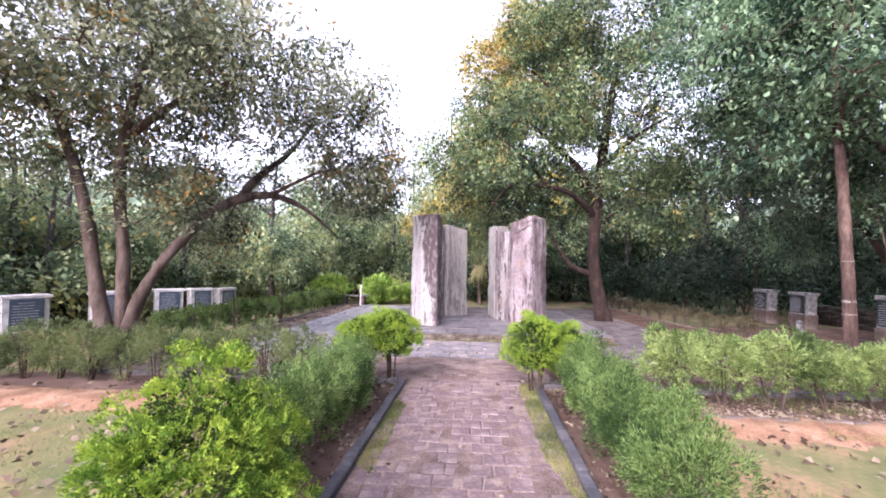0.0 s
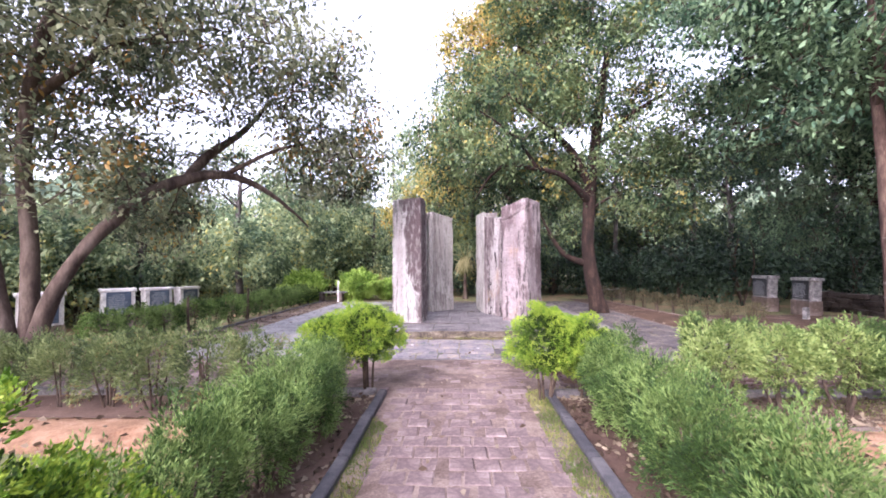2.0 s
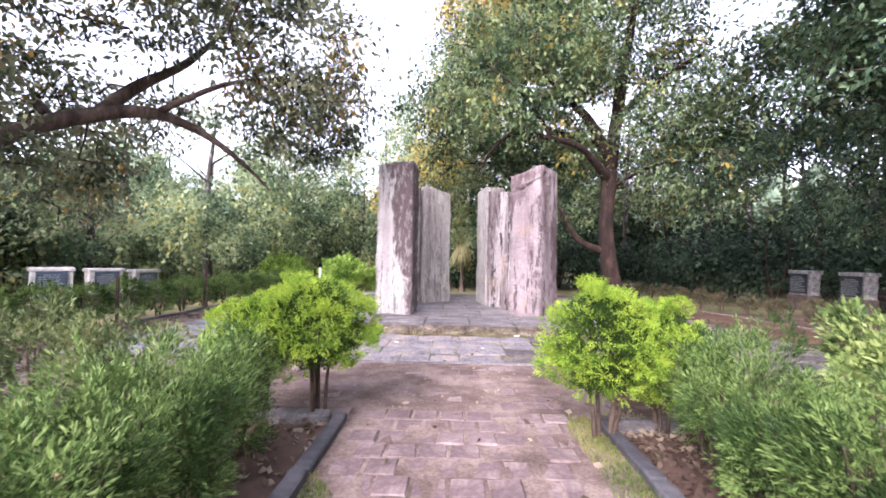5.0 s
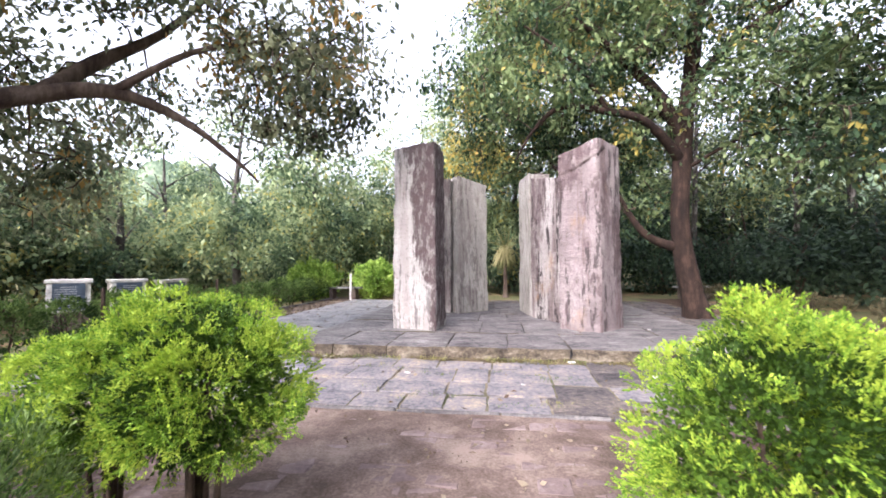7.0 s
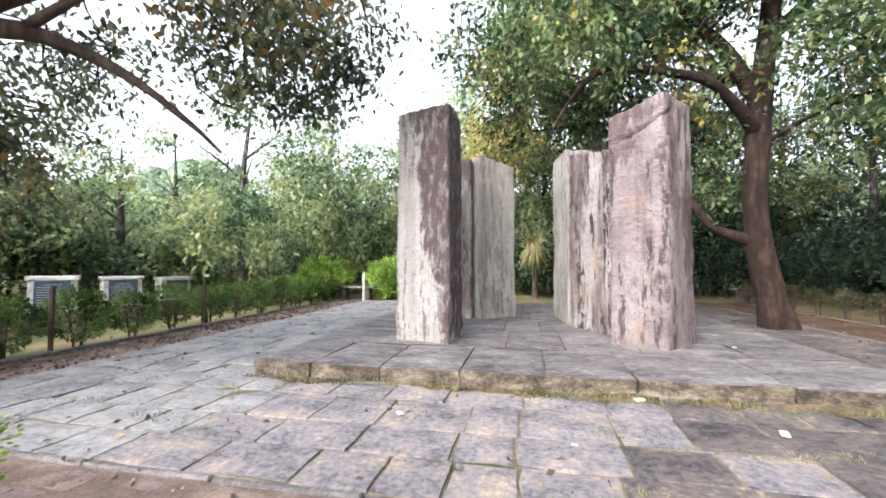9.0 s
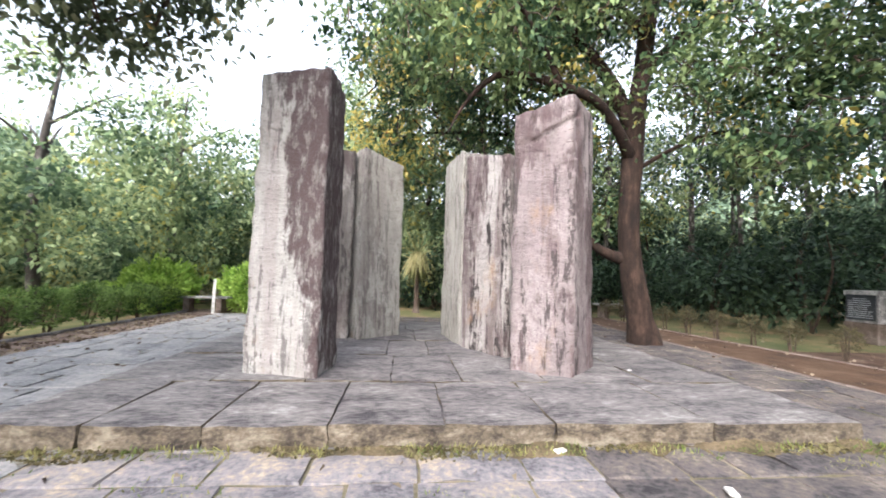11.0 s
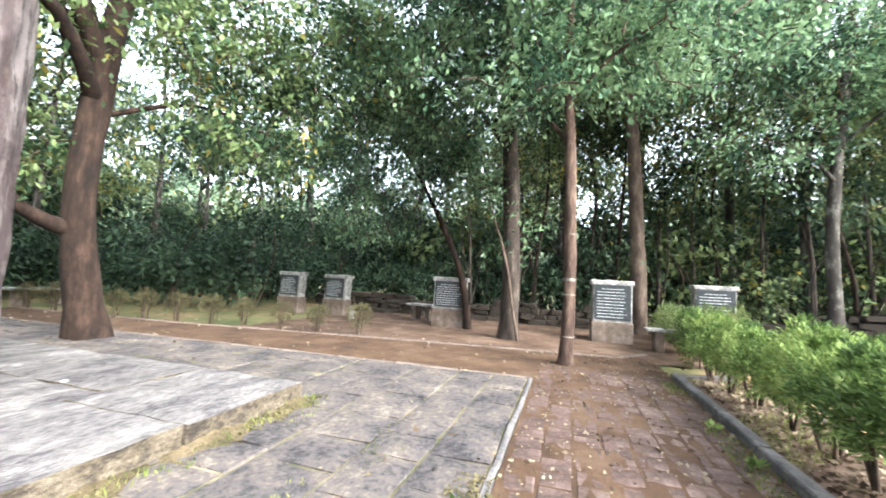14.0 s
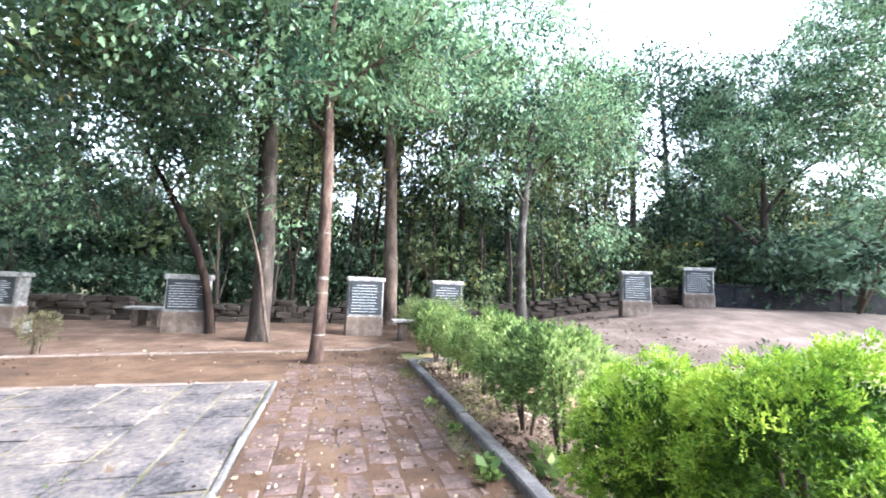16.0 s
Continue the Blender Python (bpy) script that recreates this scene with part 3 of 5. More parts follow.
# ---- standing stones ----
def standing_stone(corners, tops, seed, label, mat, notched=False):
    """A hewn slab: footprint corners in order, a height for each corner; faces uneven, edges chipped."""
    c = np.array(corners, float)
    mid = c.mean(0)
    rings, per = 92, 16
    path, top = [], []
    for i in range(4):
        a, b = c[i], c[(i + 1) % 4]
        for f in np.linspace(0.035, 0.965, per):
            path.append(a + (b - a) * f)
            top.append(tops[i] + (tops[(i + 1) % 4] - tops[i]) * f)
    path, top = np.array(path), np.array(top)
    n = len(path)
    v = []
    for r in range(rings):
        f = r / (rings - 1)
        for k in range(n):
            z = 0.15 + (top[k] - 0.15) * f
            d = path[k] - mid
            w = Vector((path[k][0] * 1.3 + seed, path[k][1] * 1.3, z * 0.55))
            push = 0.035 * noise.noise(w) + 0.05 * noise.noise(Vector((w.x * 4, w.y * 4, z * 3))) + 0.03 * noise.noise(Vector((w.x * 11, w.y * 11, z * 9)))
            edge = 0.035 * noise.noise(Vector((seed * 3, z * 5, k // per))) if k % per in (0, per - 1) else 0
            if notched:
                if r % 5 == 0 and k in (per - 1, per):
                    edge -= 0.045
                if k <= per + 4 and abs(z - 2.72 - 0.26 * (k / per) ** 1.4 - 0.03 * noise.noise(Vector((k * 0.6, 1, 2)))) < 0.024:
                    edge -= 0.13
            s = 1 + (push + edge) * 0.45 / max(np.linalg.norm(d), 0.2) - 0.05 * f - (0.07 if r == rings - 1 else 0)
            p = mid + d * s
            v.append((p[0], p[1], z + (0.03 * noise.noise(w * 5) - 0.03 * (r == rings - 1) if r >= rings - 2 else 0)))
    q = []
    for r in range(rings - 1):
        for k in range(n):
            q.append((r * n + k, r * n + (k + 1) % n, (r + 1) * n + (k + 1) % n, (r + 1) * n + k))
    v = np.array(v)
    base = (rings - 1) * n
    m = len(v)
    ring = v[base:base + n]
    inner = ring.mean(0) + (ring - ring.mean(0)) * 0.5 + np.array([0, 0, 0.02])
    v = np.concatenate([v, inner, [inner.mean(0) + np.array([0, 0, 0.01])]])
    for k in range(n):
        q.append((base + k, base + (k + 1) % n, m + (k + 1) % n, m + k))
    for k in range(0, n, 2):
        q.append((m + k, m + (k + 1) % n, m + (k + 2) % n, m + n))
    org = np.array([mid[0], mid[1], 0.19])
    ob = new("standing_stone", mesh_of("standing_stone", v - org, q, mat))
    ob.location = org
    return tagged(ob, label, "monument", "ring of standing stones")


standing_stone([(-1.71, 11.80), (-0.95, 11.60), (-0.88, 12.26), (-1.60, 12.48)], (3.27, 3.31, 3.27, 3.24), 1.0, "tall hewn granite slab with dark stains and a pale lower face", M_STONE_STAINED)
standing_stone([(-2.05, 14.15), (-1.00, 14.12), (-0.98, 14.55), (-2.0, 14.6)], (3.20, 3.22, 3.22, 3.2), 2.3, "dark weathered granite slab standing between two others", M_STONE_SLATE)
standing_stone([(-0.84, 14.02), (-0.20, 14.55), (-0.50, 15.0), (-1.15, 14.48)], (3.25, 3.12, 3.14, 3.25), 3.7, "grey granite slab with a sunlit patch near its top drawn as ochre", M_STONE_GREY)
standing_stone([(0.68, 13.62), (1.15, 13.85), (0.98, 14.95), (0.50, 14.75)], (3.18, 3.18, 3.2, 3.2), 5.1, "narrow pale granite slab with ochre lower edge", M_STONE_GREY)
standing_stone([(1.17, 12.72), (1.65, 13.05), (1.13, 13.84), (0.67, 13.50)], (2.86, 2.9, 3.0, 3.02), 6.6, "granite slab streaked black and red brown", M_STONE_RUN)
tall_stone = standing_stone([(1.02, 12.03), (1.62, 11.70), (2.10, 12.25), (1.42, 12.62)], (3.07, 3.28, 3.22, 3.08), 8.2, "tallest pinkish granite slab with a cracked top", M_STONE_PINK, True)


M_CUT = material("drill_cut_shade", [(0.0, (0.07, 0.052, 0.05)), (1.0, (0.16, 0.125, 0.12))], 20, 0.95, 0.3)
rd = random.Random(61)
for i in range(15):                                   # old drill cuts down one edge: slivers coloured dark as the grooves' shade
    z = 0.28 + i * 0.185 + rd.uniform(-0.03, 0.03)
    f = 1 - 0.05 * z / 3.2
    s = rd.uniform(0.018, 0.036)
    cut = part("drill_cut", box(-s, s, -0.03, 0.03, -0.004, 0.004, 0.0), M_CUT, tall_stone)
    cut.matrix_local = pose(0.078 * f, -0.445 * f, z - 0.02, 0, rd.uniform(-6, 6), -29) @ Matrix.Translation((-s, 0.024, 0))


# ---- pieces of the setting: platform, flagstones ----
def block(x0, x1, y0, y1, z0, z1, seed, rough=0.02, nx=5, sides=0):
    """A rough stone block with an uneven top and chipped rim."""
    rng = random.Random(seed)
    bm = bmesh.new()
    n = nx
    top = [[None] * (n + 1) for _ in range(n + 1)]
    for i in range(n + 1):
        for j in range(n + 1):
            x, y = x0 + (x1 - x0) * i / n, y0 + (y1 - y0) * j / n
            rim = i in (0, n) or j in (0, n)
            z = z1 - (0.012 * rng.random() + 0.006 if rim else 0) + 0.35 * rough * noise.noise(Vector((x * 2, y * 3, seed)))
            if rim:
                x += rng.uniform(-rough, rough) * 0.5
                y += rng.uniform(-rough, rough) * 0.5
            top[i][j] = bm.verts.new((x, y, z))
    for i in range(n):
        for j in range(n):
            bm.faces.new((top[i][j], top[i + 1][j], top[i + 1][j + 1], top[i][j + 1]))
    rim = [top[i][0] for i in range(n + 1)] + [top[n][j] for j in range(1, n + 1)] + [top[i][n] for i in range(n - 1, -1, -1)] + [top[0][j] for j in range(n - 1, 0, -1)]
    prev = rim
    for h in (0.5, 1.0):
        low = []
        for v in rim:
            z = v.co.z + (z0 - v.co.z) * h
            low.append(bm.verts.new((v.co.x + rng.uniform(-rough, rough), v.co.y + rng.uniform(-rough, rough), z)))
        for a in range(len(rim)):
            b = (a + 1) % len(rim)
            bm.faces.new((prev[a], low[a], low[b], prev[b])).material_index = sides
        prev = low
    bm.normal_update()
    return bm


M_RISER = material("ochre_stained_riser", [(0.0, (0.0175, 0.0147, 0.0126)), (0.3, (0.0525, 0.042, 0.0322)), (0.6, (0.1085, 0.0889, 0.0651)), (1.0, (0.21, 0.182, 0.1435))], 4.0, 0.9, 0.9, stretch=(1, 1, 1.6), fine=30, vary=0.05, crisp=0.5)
platform = thing("stone_platform", Matrix.Identity(4), "low platform of large weathered stone slabs", "platform", kind="structure")
part("core", box(-2.75, 3.2, 10.5, 16.5, 0.0, 0.155, 0.0), M_KERB, platform)
rows = [(10.40, 11.55), (11.56, 12.85), (12.86, 14.05), (14.06, 15.3), (15.31, 16.6)]
cuts = [[-2.85, -2.18, -1.44, -0.63, 0.17, 0.95, 2.15, 3.35], [-2.85, -1.9, -1.05, -0.25, 0.45, 1.3, 2.4, 3.35], [-2.85, -2.2, -1.2, -0.35, 0.2, 1.05, 2.2, 3.35],
        [-2.85, -1.8, -0.9, 0.05, 0.9, 1.9, 3.35], [-2.85, -2.1, -1.2, -0.1, 0.8, 1.7, 2.6, 3.35]]
for r, ((y0, y1), cs) in enumerate(zip(rows, cuts)):
    for i, (a, b) in enumerate(zip(cs[:-1], cs[1:])):
        j = 0.0 if r == 0 else random.uniform(-0.02, 0.02)
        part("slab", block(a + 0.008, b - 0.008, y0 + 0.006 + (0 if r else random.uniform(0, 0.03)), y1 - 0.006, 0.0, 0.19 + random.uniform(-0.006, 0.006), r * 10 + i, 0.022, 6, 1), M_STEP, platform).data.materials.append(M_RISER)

paving = thing("flagstone_paving", Matrix.Identity(4), "grey flagstone paving with grass in the joints", "paving", kind="structure")
rng0 = random.Random(3)
y = 8.57
while y < 19.0:
    h = rng0.choice((0.42, 0.5, 0.56))
    x = -5.2 + rng0.uniform(-0.02, 0.02)
    xe = 5.3 - 0.033 * (y - 8.5)
    while x < xe - 0.2:
        w = min(rng0.choice((0.38, 0.46, 0.54, 0.66)), xe - x)
        if xe - x - w < 0.25:
            w = xe - x
        if not (x > -2.8 and x + w < 3.25 and y > 10.5 and y + h < 16.5):
            t = rng0.uniform(0.03, 0.04)
            part("flagstone", block(x + 0.013, x + w - 0.013, y + 0.013, min(y + h, 19.2) - 0.013, 0.0, t, int(x * 50 + y * 977), 0.012, 3), M_FLAG_SHEEN if x < -2.6 else M_FLAG_DUSTY if x + rng0.uniform(-0.5, 0.5) < 0.8 and y < 10.4 else M_FLAG, paving)
        x += w
    y += h


# ---- pavers and kerbs ----
def paver_mesh(seed, mat):
    rng = random.Random(seed)
    bm = box(-0.099, 0.099, -0.099, 0.099, -0.03, 0.014, 0.0, 0.004)
    bmesh.ops.bevel(bm, geom=[e for e in bm.edges if all(v.co.z > 0 for v in e.verts)], offset=0.011, segments=1, affect="EDGES")
    me = bpy.data.meshes.new("paver")
    bm.to_mesh(me)
    bm.free()
    me.materials.append(mat)
    return me


path_ob = thing("paved_path", Matrix.Identity(4), "path of worn square pinkish pavers with leaves", "path", kind="structure")
kinds = [paver_mesh(i, M_PAVER) for i in range(6)]
kinds_dark = [paver_mesh(i, M_PAVER_DARK) for i in range(6)]
rngp = random.Random(9)
spots = []
for r in range(65):
    yy = -5.1 + r * 0.21
    for c in range(8):
        spots.append((-0.76 + c * 0.21 + (0.0 if r % 2 else 0.09), yy))
for r in range(8):
    for c in range(-29, 36):
        xx = c * 0.21 + (0.1 if r % 2 else 0)
        if abs(xx) > 0.98 and -5.9 < xx < 6.2:
            spots.append((xx, 6.9 + r * 0.21))
near = sorted(spots, key=lambda s: (0 if (s[1] > 3.6 and abs(s[0]) < 1.0 and s[1] < 6.4) or (1 < s[0] < 3.6) else 1))
rest_v, rest_q, nv = ([], []), ([], []), [0, 0]
for i, (xx, yy) in enumerate(near):
    z = 0.001 + rngp.uniform(-0.006, 0.004)
    m = Matrix.Translation((xx + rngp.uniform(-0.006, 0.006), yy + rngp.uniform(-0.006, 0.006), z)) @ pose(0, 0, 0, rngp.uniform(-1.5, 1.5), rngp.uniform(-1.5, 1.5), rngp.choice((0, 90, 180, 270)) + rngp.uniform(-2, 2))
    me = (kinds_dark if xx > 1.25 else kinds)[i % 6]
    if i < 300:
        ob = new("paver", me)
        ob.parent = path_ob
        ob.matrix_world = m
    else:
        side = 1 if xx > 1.25 else 0
        a = np.array([m @ v.co for v in me.vertices])
        for p in me.polygons:
            ids = list(p.vertices)
            if len(ids) == 3:
                ids.append(ids[2])
            rest_q[side].append([k + nv[side] for k in ids[:4]])
        rest_v[side].append(a)
        nv[side] += len(a)


def joined(name, vs, faces, mat):
    me = bpy.data.meshes.new(name)
    me.from_pydata([tuple(v) for v in np.concatenate(vs)], [], [f[:3] if f[2] == f[3] else f for f in faces])
    me.materials.append(mat)
    return me


for side, mat_ in enumerate((M_PAVER, M_PAVER_DARK)):
    tagged(part("pavers", joined("pavers", rest_v[side], rest_q[side], mat_), mat_, path_ob), kind="stuff")


def kerb(points, label, h=0.1, w=0.11, step=0.9, seed=0, mat=M_KERB):
    """Kerb stones laid end to end along a line."""
    rng = random.Random(seed)
    ob = thing("kerb", Matrix.Identity(4), label, "kerb", kind="structure")
    for (xa, ya), (xb, yb) in zip(points[:-1], points[1:]):
        L = math.hypot(xb - xa, yb - ya)
        n = max(1, round(L / step))
        turn = math.degrees(math.atan2(yb - ya, xb - xa))
        for i in range(n):
            f = (i + 0.5) / n
            s = L / n / 2 - 0.006
            p = part("kerb_stone", box(-s, s, -w / 2, w / 2, -0.08, h * rng.uniform(0.85, 1.05), 0.012, 0.006), mat, ob)
            x, y = xa + (xb - xa) * f, ya + (yb - ya) * f
            p.matrix_world = pose(x, y, gz(x, y), rng.uniform(-1.5, 1.5), rng.uniform(-0.6, 0.6), turn + rng.uniform(-0.8, 0.8))
    return ob


kerb([(-0.99, -5.5), (-0.99, 6.75)], "dark weathered stone kerb along the path", 0.07, 0.1, seed=1)
kerb([(1.03, -5.5), (1.03, 6.75)], "dark weathered stone kerb along the path", 0.07, 0.1, seed=2)
kerb([(1.1, 6.70), (6.4, 6.70)], "dark stone kerb along the cross path", 0.09, seed=3, mat=M_KERB_GREY)
kerb([(-6.2, 6.70), (-1.06, 6.70)], "dark stone kerb along the cross path", 0.09, seed=4, mat=M_KERB_GREY)
kerb([(6.46, 6.62), (6.7, 5.9)], "short stone kerb closing the bed", 0.06, seed=41, mat=M_KERB_GREY)
kerb([(1.75, 5.72), (6.3, 5.72)], "low earthy stone kerb behind the shrubs", 0.03, 0.09, seed=42, mat=M_EDGING)
kerb([(8.3, 6.75), (7.62, 7.3), (7.3, 10.6), (6.55, 15.6), (6.2, 20.0)], "low stone edging beside the earth path", 0.03, 0.08, seed=5, mat=M_EDGING)
kerb([(5.33, 8.56), (4.98, 19.2)], "thin pale stone lip along the flagstones", 0.035, 0.06, seed=7, mat=M_EDGING)
kerb([(-5.2, 8.535), (5.35, 8.535)], "thin pale stone lip along the flagstones", 0.035, 0.05, seed=8, mat=M_KERB_GREY)
kerb([(-6.12, 8.0), (-6.12, 20.0)], "grey stone kerb in front of shrubs", 0.06, 0.1, seed=6, mat=M_KERB_GREY)


# ---- inscribed stones, benches, rubble wall ----
def inscribed_stone(x, y, yaw, plaque, label, h=1.35, w=0.86, lines=10, seed=0, z=None, body=M_CONCRETE, margin=0.055):
    rng = random.Random(seed)
    ob = thing("inscribed_stone", pose(x, y, (gz(x, y) if z is None else z) - 0.02, 0, 0, yaw), label, "memorial", "rows of inscribed stones")
    part("plinth", box(-w / 2, w / 2, -0.2, 0.2, 0, 0.46, 0.015, 0.008), M_PLINTH, ob, "stained cream plinth")
    bm = box(-w / 2 + 0.02, w / 2 - 0.02, -0.17, 0.17, 0.455, h - 0.1, 0.012, 0.005)
    for v in bm.verts:
        if v.co.z > h * 0.6:
            v.co.y += 0.05
    part("body", bm, body, ob)
    part("cap", box(-w / 2 - 0.02, w / 2 + 0.02, -0.16, 0.25, h - 0.105, h, 0.018, 0.008), body, ob, "weathered flat cap")
    tilt = math.degrees(math.atan2(0.05, h * 0.9))
    pl = part("plaque", box(-w / 2 + margin, w / 2 - margin, -0.012, 0.012, 0, h - 0.61, 0.004), plaque, ob, "dark polished plaque")
    pl.matrix_local = pose(0, -0.174, 0.51, -tilt * 0.6)
    bm = bmesh.new()
    top, bot = h - 0.70, 0.06
    for i in range(lines):
        zc = top - (top - bot) * i / (lines - 1)
        a = -w / 2 + margin + 0.045 + (0.1 if i == 0 else 0)
        end = w / 2 - margin - 0.045 - (rng.uniform(0, 0.12) if i else 0.1)
        while a < end - 0.03:
            b = min(a + rng.uniform(0.05, 0.16), end)
            for vs in [[(a, -0.0145, zc - 0.0055), (b, -0.0145, zc - 0.0055), (b, -0.0145, zc + 0.0055), (a, -0.0145, zc + 0.0055)]]:
                bm.faces.new([bm.verts.new(v) for v in vs])
            a = b + 0.015
    part("lettering", bm, M_INK, pl, "rows of small white lettering")
    return ob


RIGHT = "grey inscribed stone with a black plaque on a plinth"
for i, (x, y, yaw, h) in enumerate([(10.3, 15.9, -90, 1.18), (10.5, 14.5, -92, 1.16), (10.0, 10.95, -88, 1.25), (9.75, 7.2, -88, 1.36), (10.6, 5.0, -92, 1.36), (10.3, -0.75, -112, 1.35), (10.45, -3.25, -128, 1.3)]):
    inscribed_stone(x, y, yaw, M_PLAQUE, RIGHT, h, 0.72 if y > 14 else 0.84, seed=i)
for i, (x, y, yaw, h) in enumerate([(-10.5, 9.3, 66, 1.34), (-10.5, 11.5, 60, 1.3), (-10.5, 13.8, 50, 1.26), (-10.4, 15.3, 62, 1.22), (-10.5, 17.0, 75, 1.15)]):
    inscribed_stone(x, y, yaw, M_PLAQUE_BLUE, "pale inscribed stone with a blue plaque behind a hedge", h, seed=20 + i, body=M_CONCRETE_PALE, margin=0.13)


def bench(x, y, yaw, label, L=1.35):
    ob = thing("stone_bench", pose(x, y, gz(x, y), 0, 0, yaw), label, "bench")
    part("seat", box(-L / 2, L / 2, -0.2, 0.2, 0.385, 0.45, 0.012, 0.006), M_CONCRETE, ob)
    for s in (-1, 1):
        part("leg", box(s * (L / 2 - 0.24) - 0.08, s * (L / 2 - 0.24) + 0.08, -0.16, 0.16, -0.02, 0.384, 0.012, 0.006), M_PLINTH, ob)


bench(8.9, 6.0, 90, "grey stone bench beside the earth path")
bench(6.9, 20.8, 10, "pale stone bench under the trees")
bench(-5.7, 19.6, 0, "pale stone bench beside round shrubs")


bench(10.95, 12.0, 74, "low grey stone bench beside an inscribed stone", 0.95)


def post(name, x, y, h, r, mat, label, lean=0.0):
    """A slim upright with a chamfered head."""
    bm = box(-r, r, -r, r, -0.05, h, 0.0, r * 0.08)
    bmesh.ops.bevel(bm, geom=[e for e in bm.edges if all(v.co.z > h * 0.8 for v in e.verts)], offset=r * 0.4, segments=1, affect="EDGES")
    ob = part(name, bm, mat)
    ob.matrix_world = pose(x, y, gz(x, y), lean, lean * 0.6, 20)
    tagged(ob, label, "post")


post("marker_post", -5.3, 19.2, 0.95, 0.035, M_CONCRETE_PALE, "slim whitish post beside the stone bench", 1)
post("stake", -6.35, 13.6, 0.95, 0.026, M_BARK_PALE, "weathered grey stake among round shrubs", 4)
post("stake", -6.3, 10.9, 0.9, 0.022, M_BARK_PALE, "thin pale stake among round shrubs", -3)
post("stub_post", 9.7, 13.55, 0.34, 0.06, M_CONCRETE, "short concrete stub between inscribed stones")


def rubble_wall():
    ob = thing("rubble_wall", Matrix.Identity(4), "low dry wall of dark mossy rubble", "wall", kind="structure")
    rng = random.Random(12)
    meshes = []
    for i in range(7):
        bm = box(-0.5, 0.5, -0.5, 0.5, -0.5, 0.5, 0.07, 0.1)
        me = bpy.data.meshes.new("stone")
        bm.to_mesh(me)
        bm.free()
        me.materials.append(M_RUBBLE)
        meshes.append(me)
    n = 0
    z = 0.0
    for row in range(4):
        y = -13.0
        while y < 16:
            w = rng.uniform(0.18, 0.6)
            x = 12.3 + 0.1 * math.sin(y * 0.7)
            tall = 0.44 + 0.22 * noise.noise(Vector((y * 0.5, 3.3, 0))) + (0.1 if y < 3 else 0)
            zz = row * 0.155
            if zz < tall:
                s = part("stone", meshes[n % 7], M_RUBBLE, ob)
                s.matrix_world = pose(x + rng.uniform(-0.06, 0.06), y + w / 2, gz(x, y + w / 2) + zz + 0.07, rng.uniform(-5, 5), rng.uniform(-5, 5), rng.uniform(-8, 8)) @ Matrix.Diagonal((rng.uniform(0.3, 0.5), w * rng.uniform(0.92, 1.1), rng.uniform(0.13, 0.18), 1))
                n += 1
            y += w


rubble_wall()


M_WALL_DARK = material("dark_damp_wall", [(0.0, (0.0048, 0.0054, 0.0072)), (0.6, (0.012, 0.0126, 0.0162)), (1.0, (0.03, 0.03, 0.0336))], 3, 0.95, 0.6, fine=25)


def boundary_wall():
    ob = thing("boundary_wall", Matrix.Identity(4), "dark low boundary wall on the bank", "wall", kind="structure")
    line = [(11.7, -3.8), (11.0, -5.3), (10.6, -7.0), (10.1, -8.8), (9.6, -10.8), (9.0, -13.0)]
    for (xa, ya), (xb, yb) in zip(line[:-1], line[1:]):
        m = pose((xa + xb) / 2, (ya + yb) / 2, 0.35, 0, 0, math.degrees(math.atan2(yb - ya, xb - xa)))
        s = math.hypot(xb - xa, yb - ya) / 2
        for name, bm in (("wall_panel", box(-s, s, -0.15, 0.15, -0.35, 1.22, 0.02, 0.012, 1)), ("coping", box(-s, s, -0.19, 0.19, 1.222, 1.3, 0.02, 0.012, 1))):
            part(name, bm, M_WALL_DARK, ob).matrix_world = m


boundary_wall()


# ---- shrubs ----
def spray_arrays(rng, centres, normals, per, size, width, spread, upward):
    n = len(centres)
    idx = np.repeat(np.arange(n), per)
    at = centres[idx] + rng.standard_normal((len(idx), 3)) * spread
    along = normals[idx] * 1.0 + np.array([0, 0, upward]) + rng.standard_normal((len(idx), 3)) * 0.45
    return leaf_arrays(at, along, size, width, rng, 0.15)


def fan_arrays(rng, centres, normals, per, size, width, reach, upward):
    """Flat fans of small leaflets round each centre, tilted outward, as thuja sprays are."""
    n = len(centres)
    a = normals + np.array([0, 0, upward]) + rng.standard_normal((n, 3)) * 0.25
    a /= np.linalg.norm(a, axis=1)[:, None]
    s = np.cross(a, rng.standard_normal((n, 3)))
    s /= np.linalg.norm(s, axis=1)[:, None]
    idx = np.repeat(np.arange(n), per)
    th = rng.uniform(-0.9, 0.9, len(idx))
    way = a[idx] * np.cos(th)[:, None] + s[idx] * np.sin(th)[:, None]
    at = centres[idx] + way * (reach * rng.random(len(idx)))[:, None]
    return leaf_arrays(at, way + rng.standard_normal((len(idx), 3)) * 0.2, size, width, rng, 0.3)


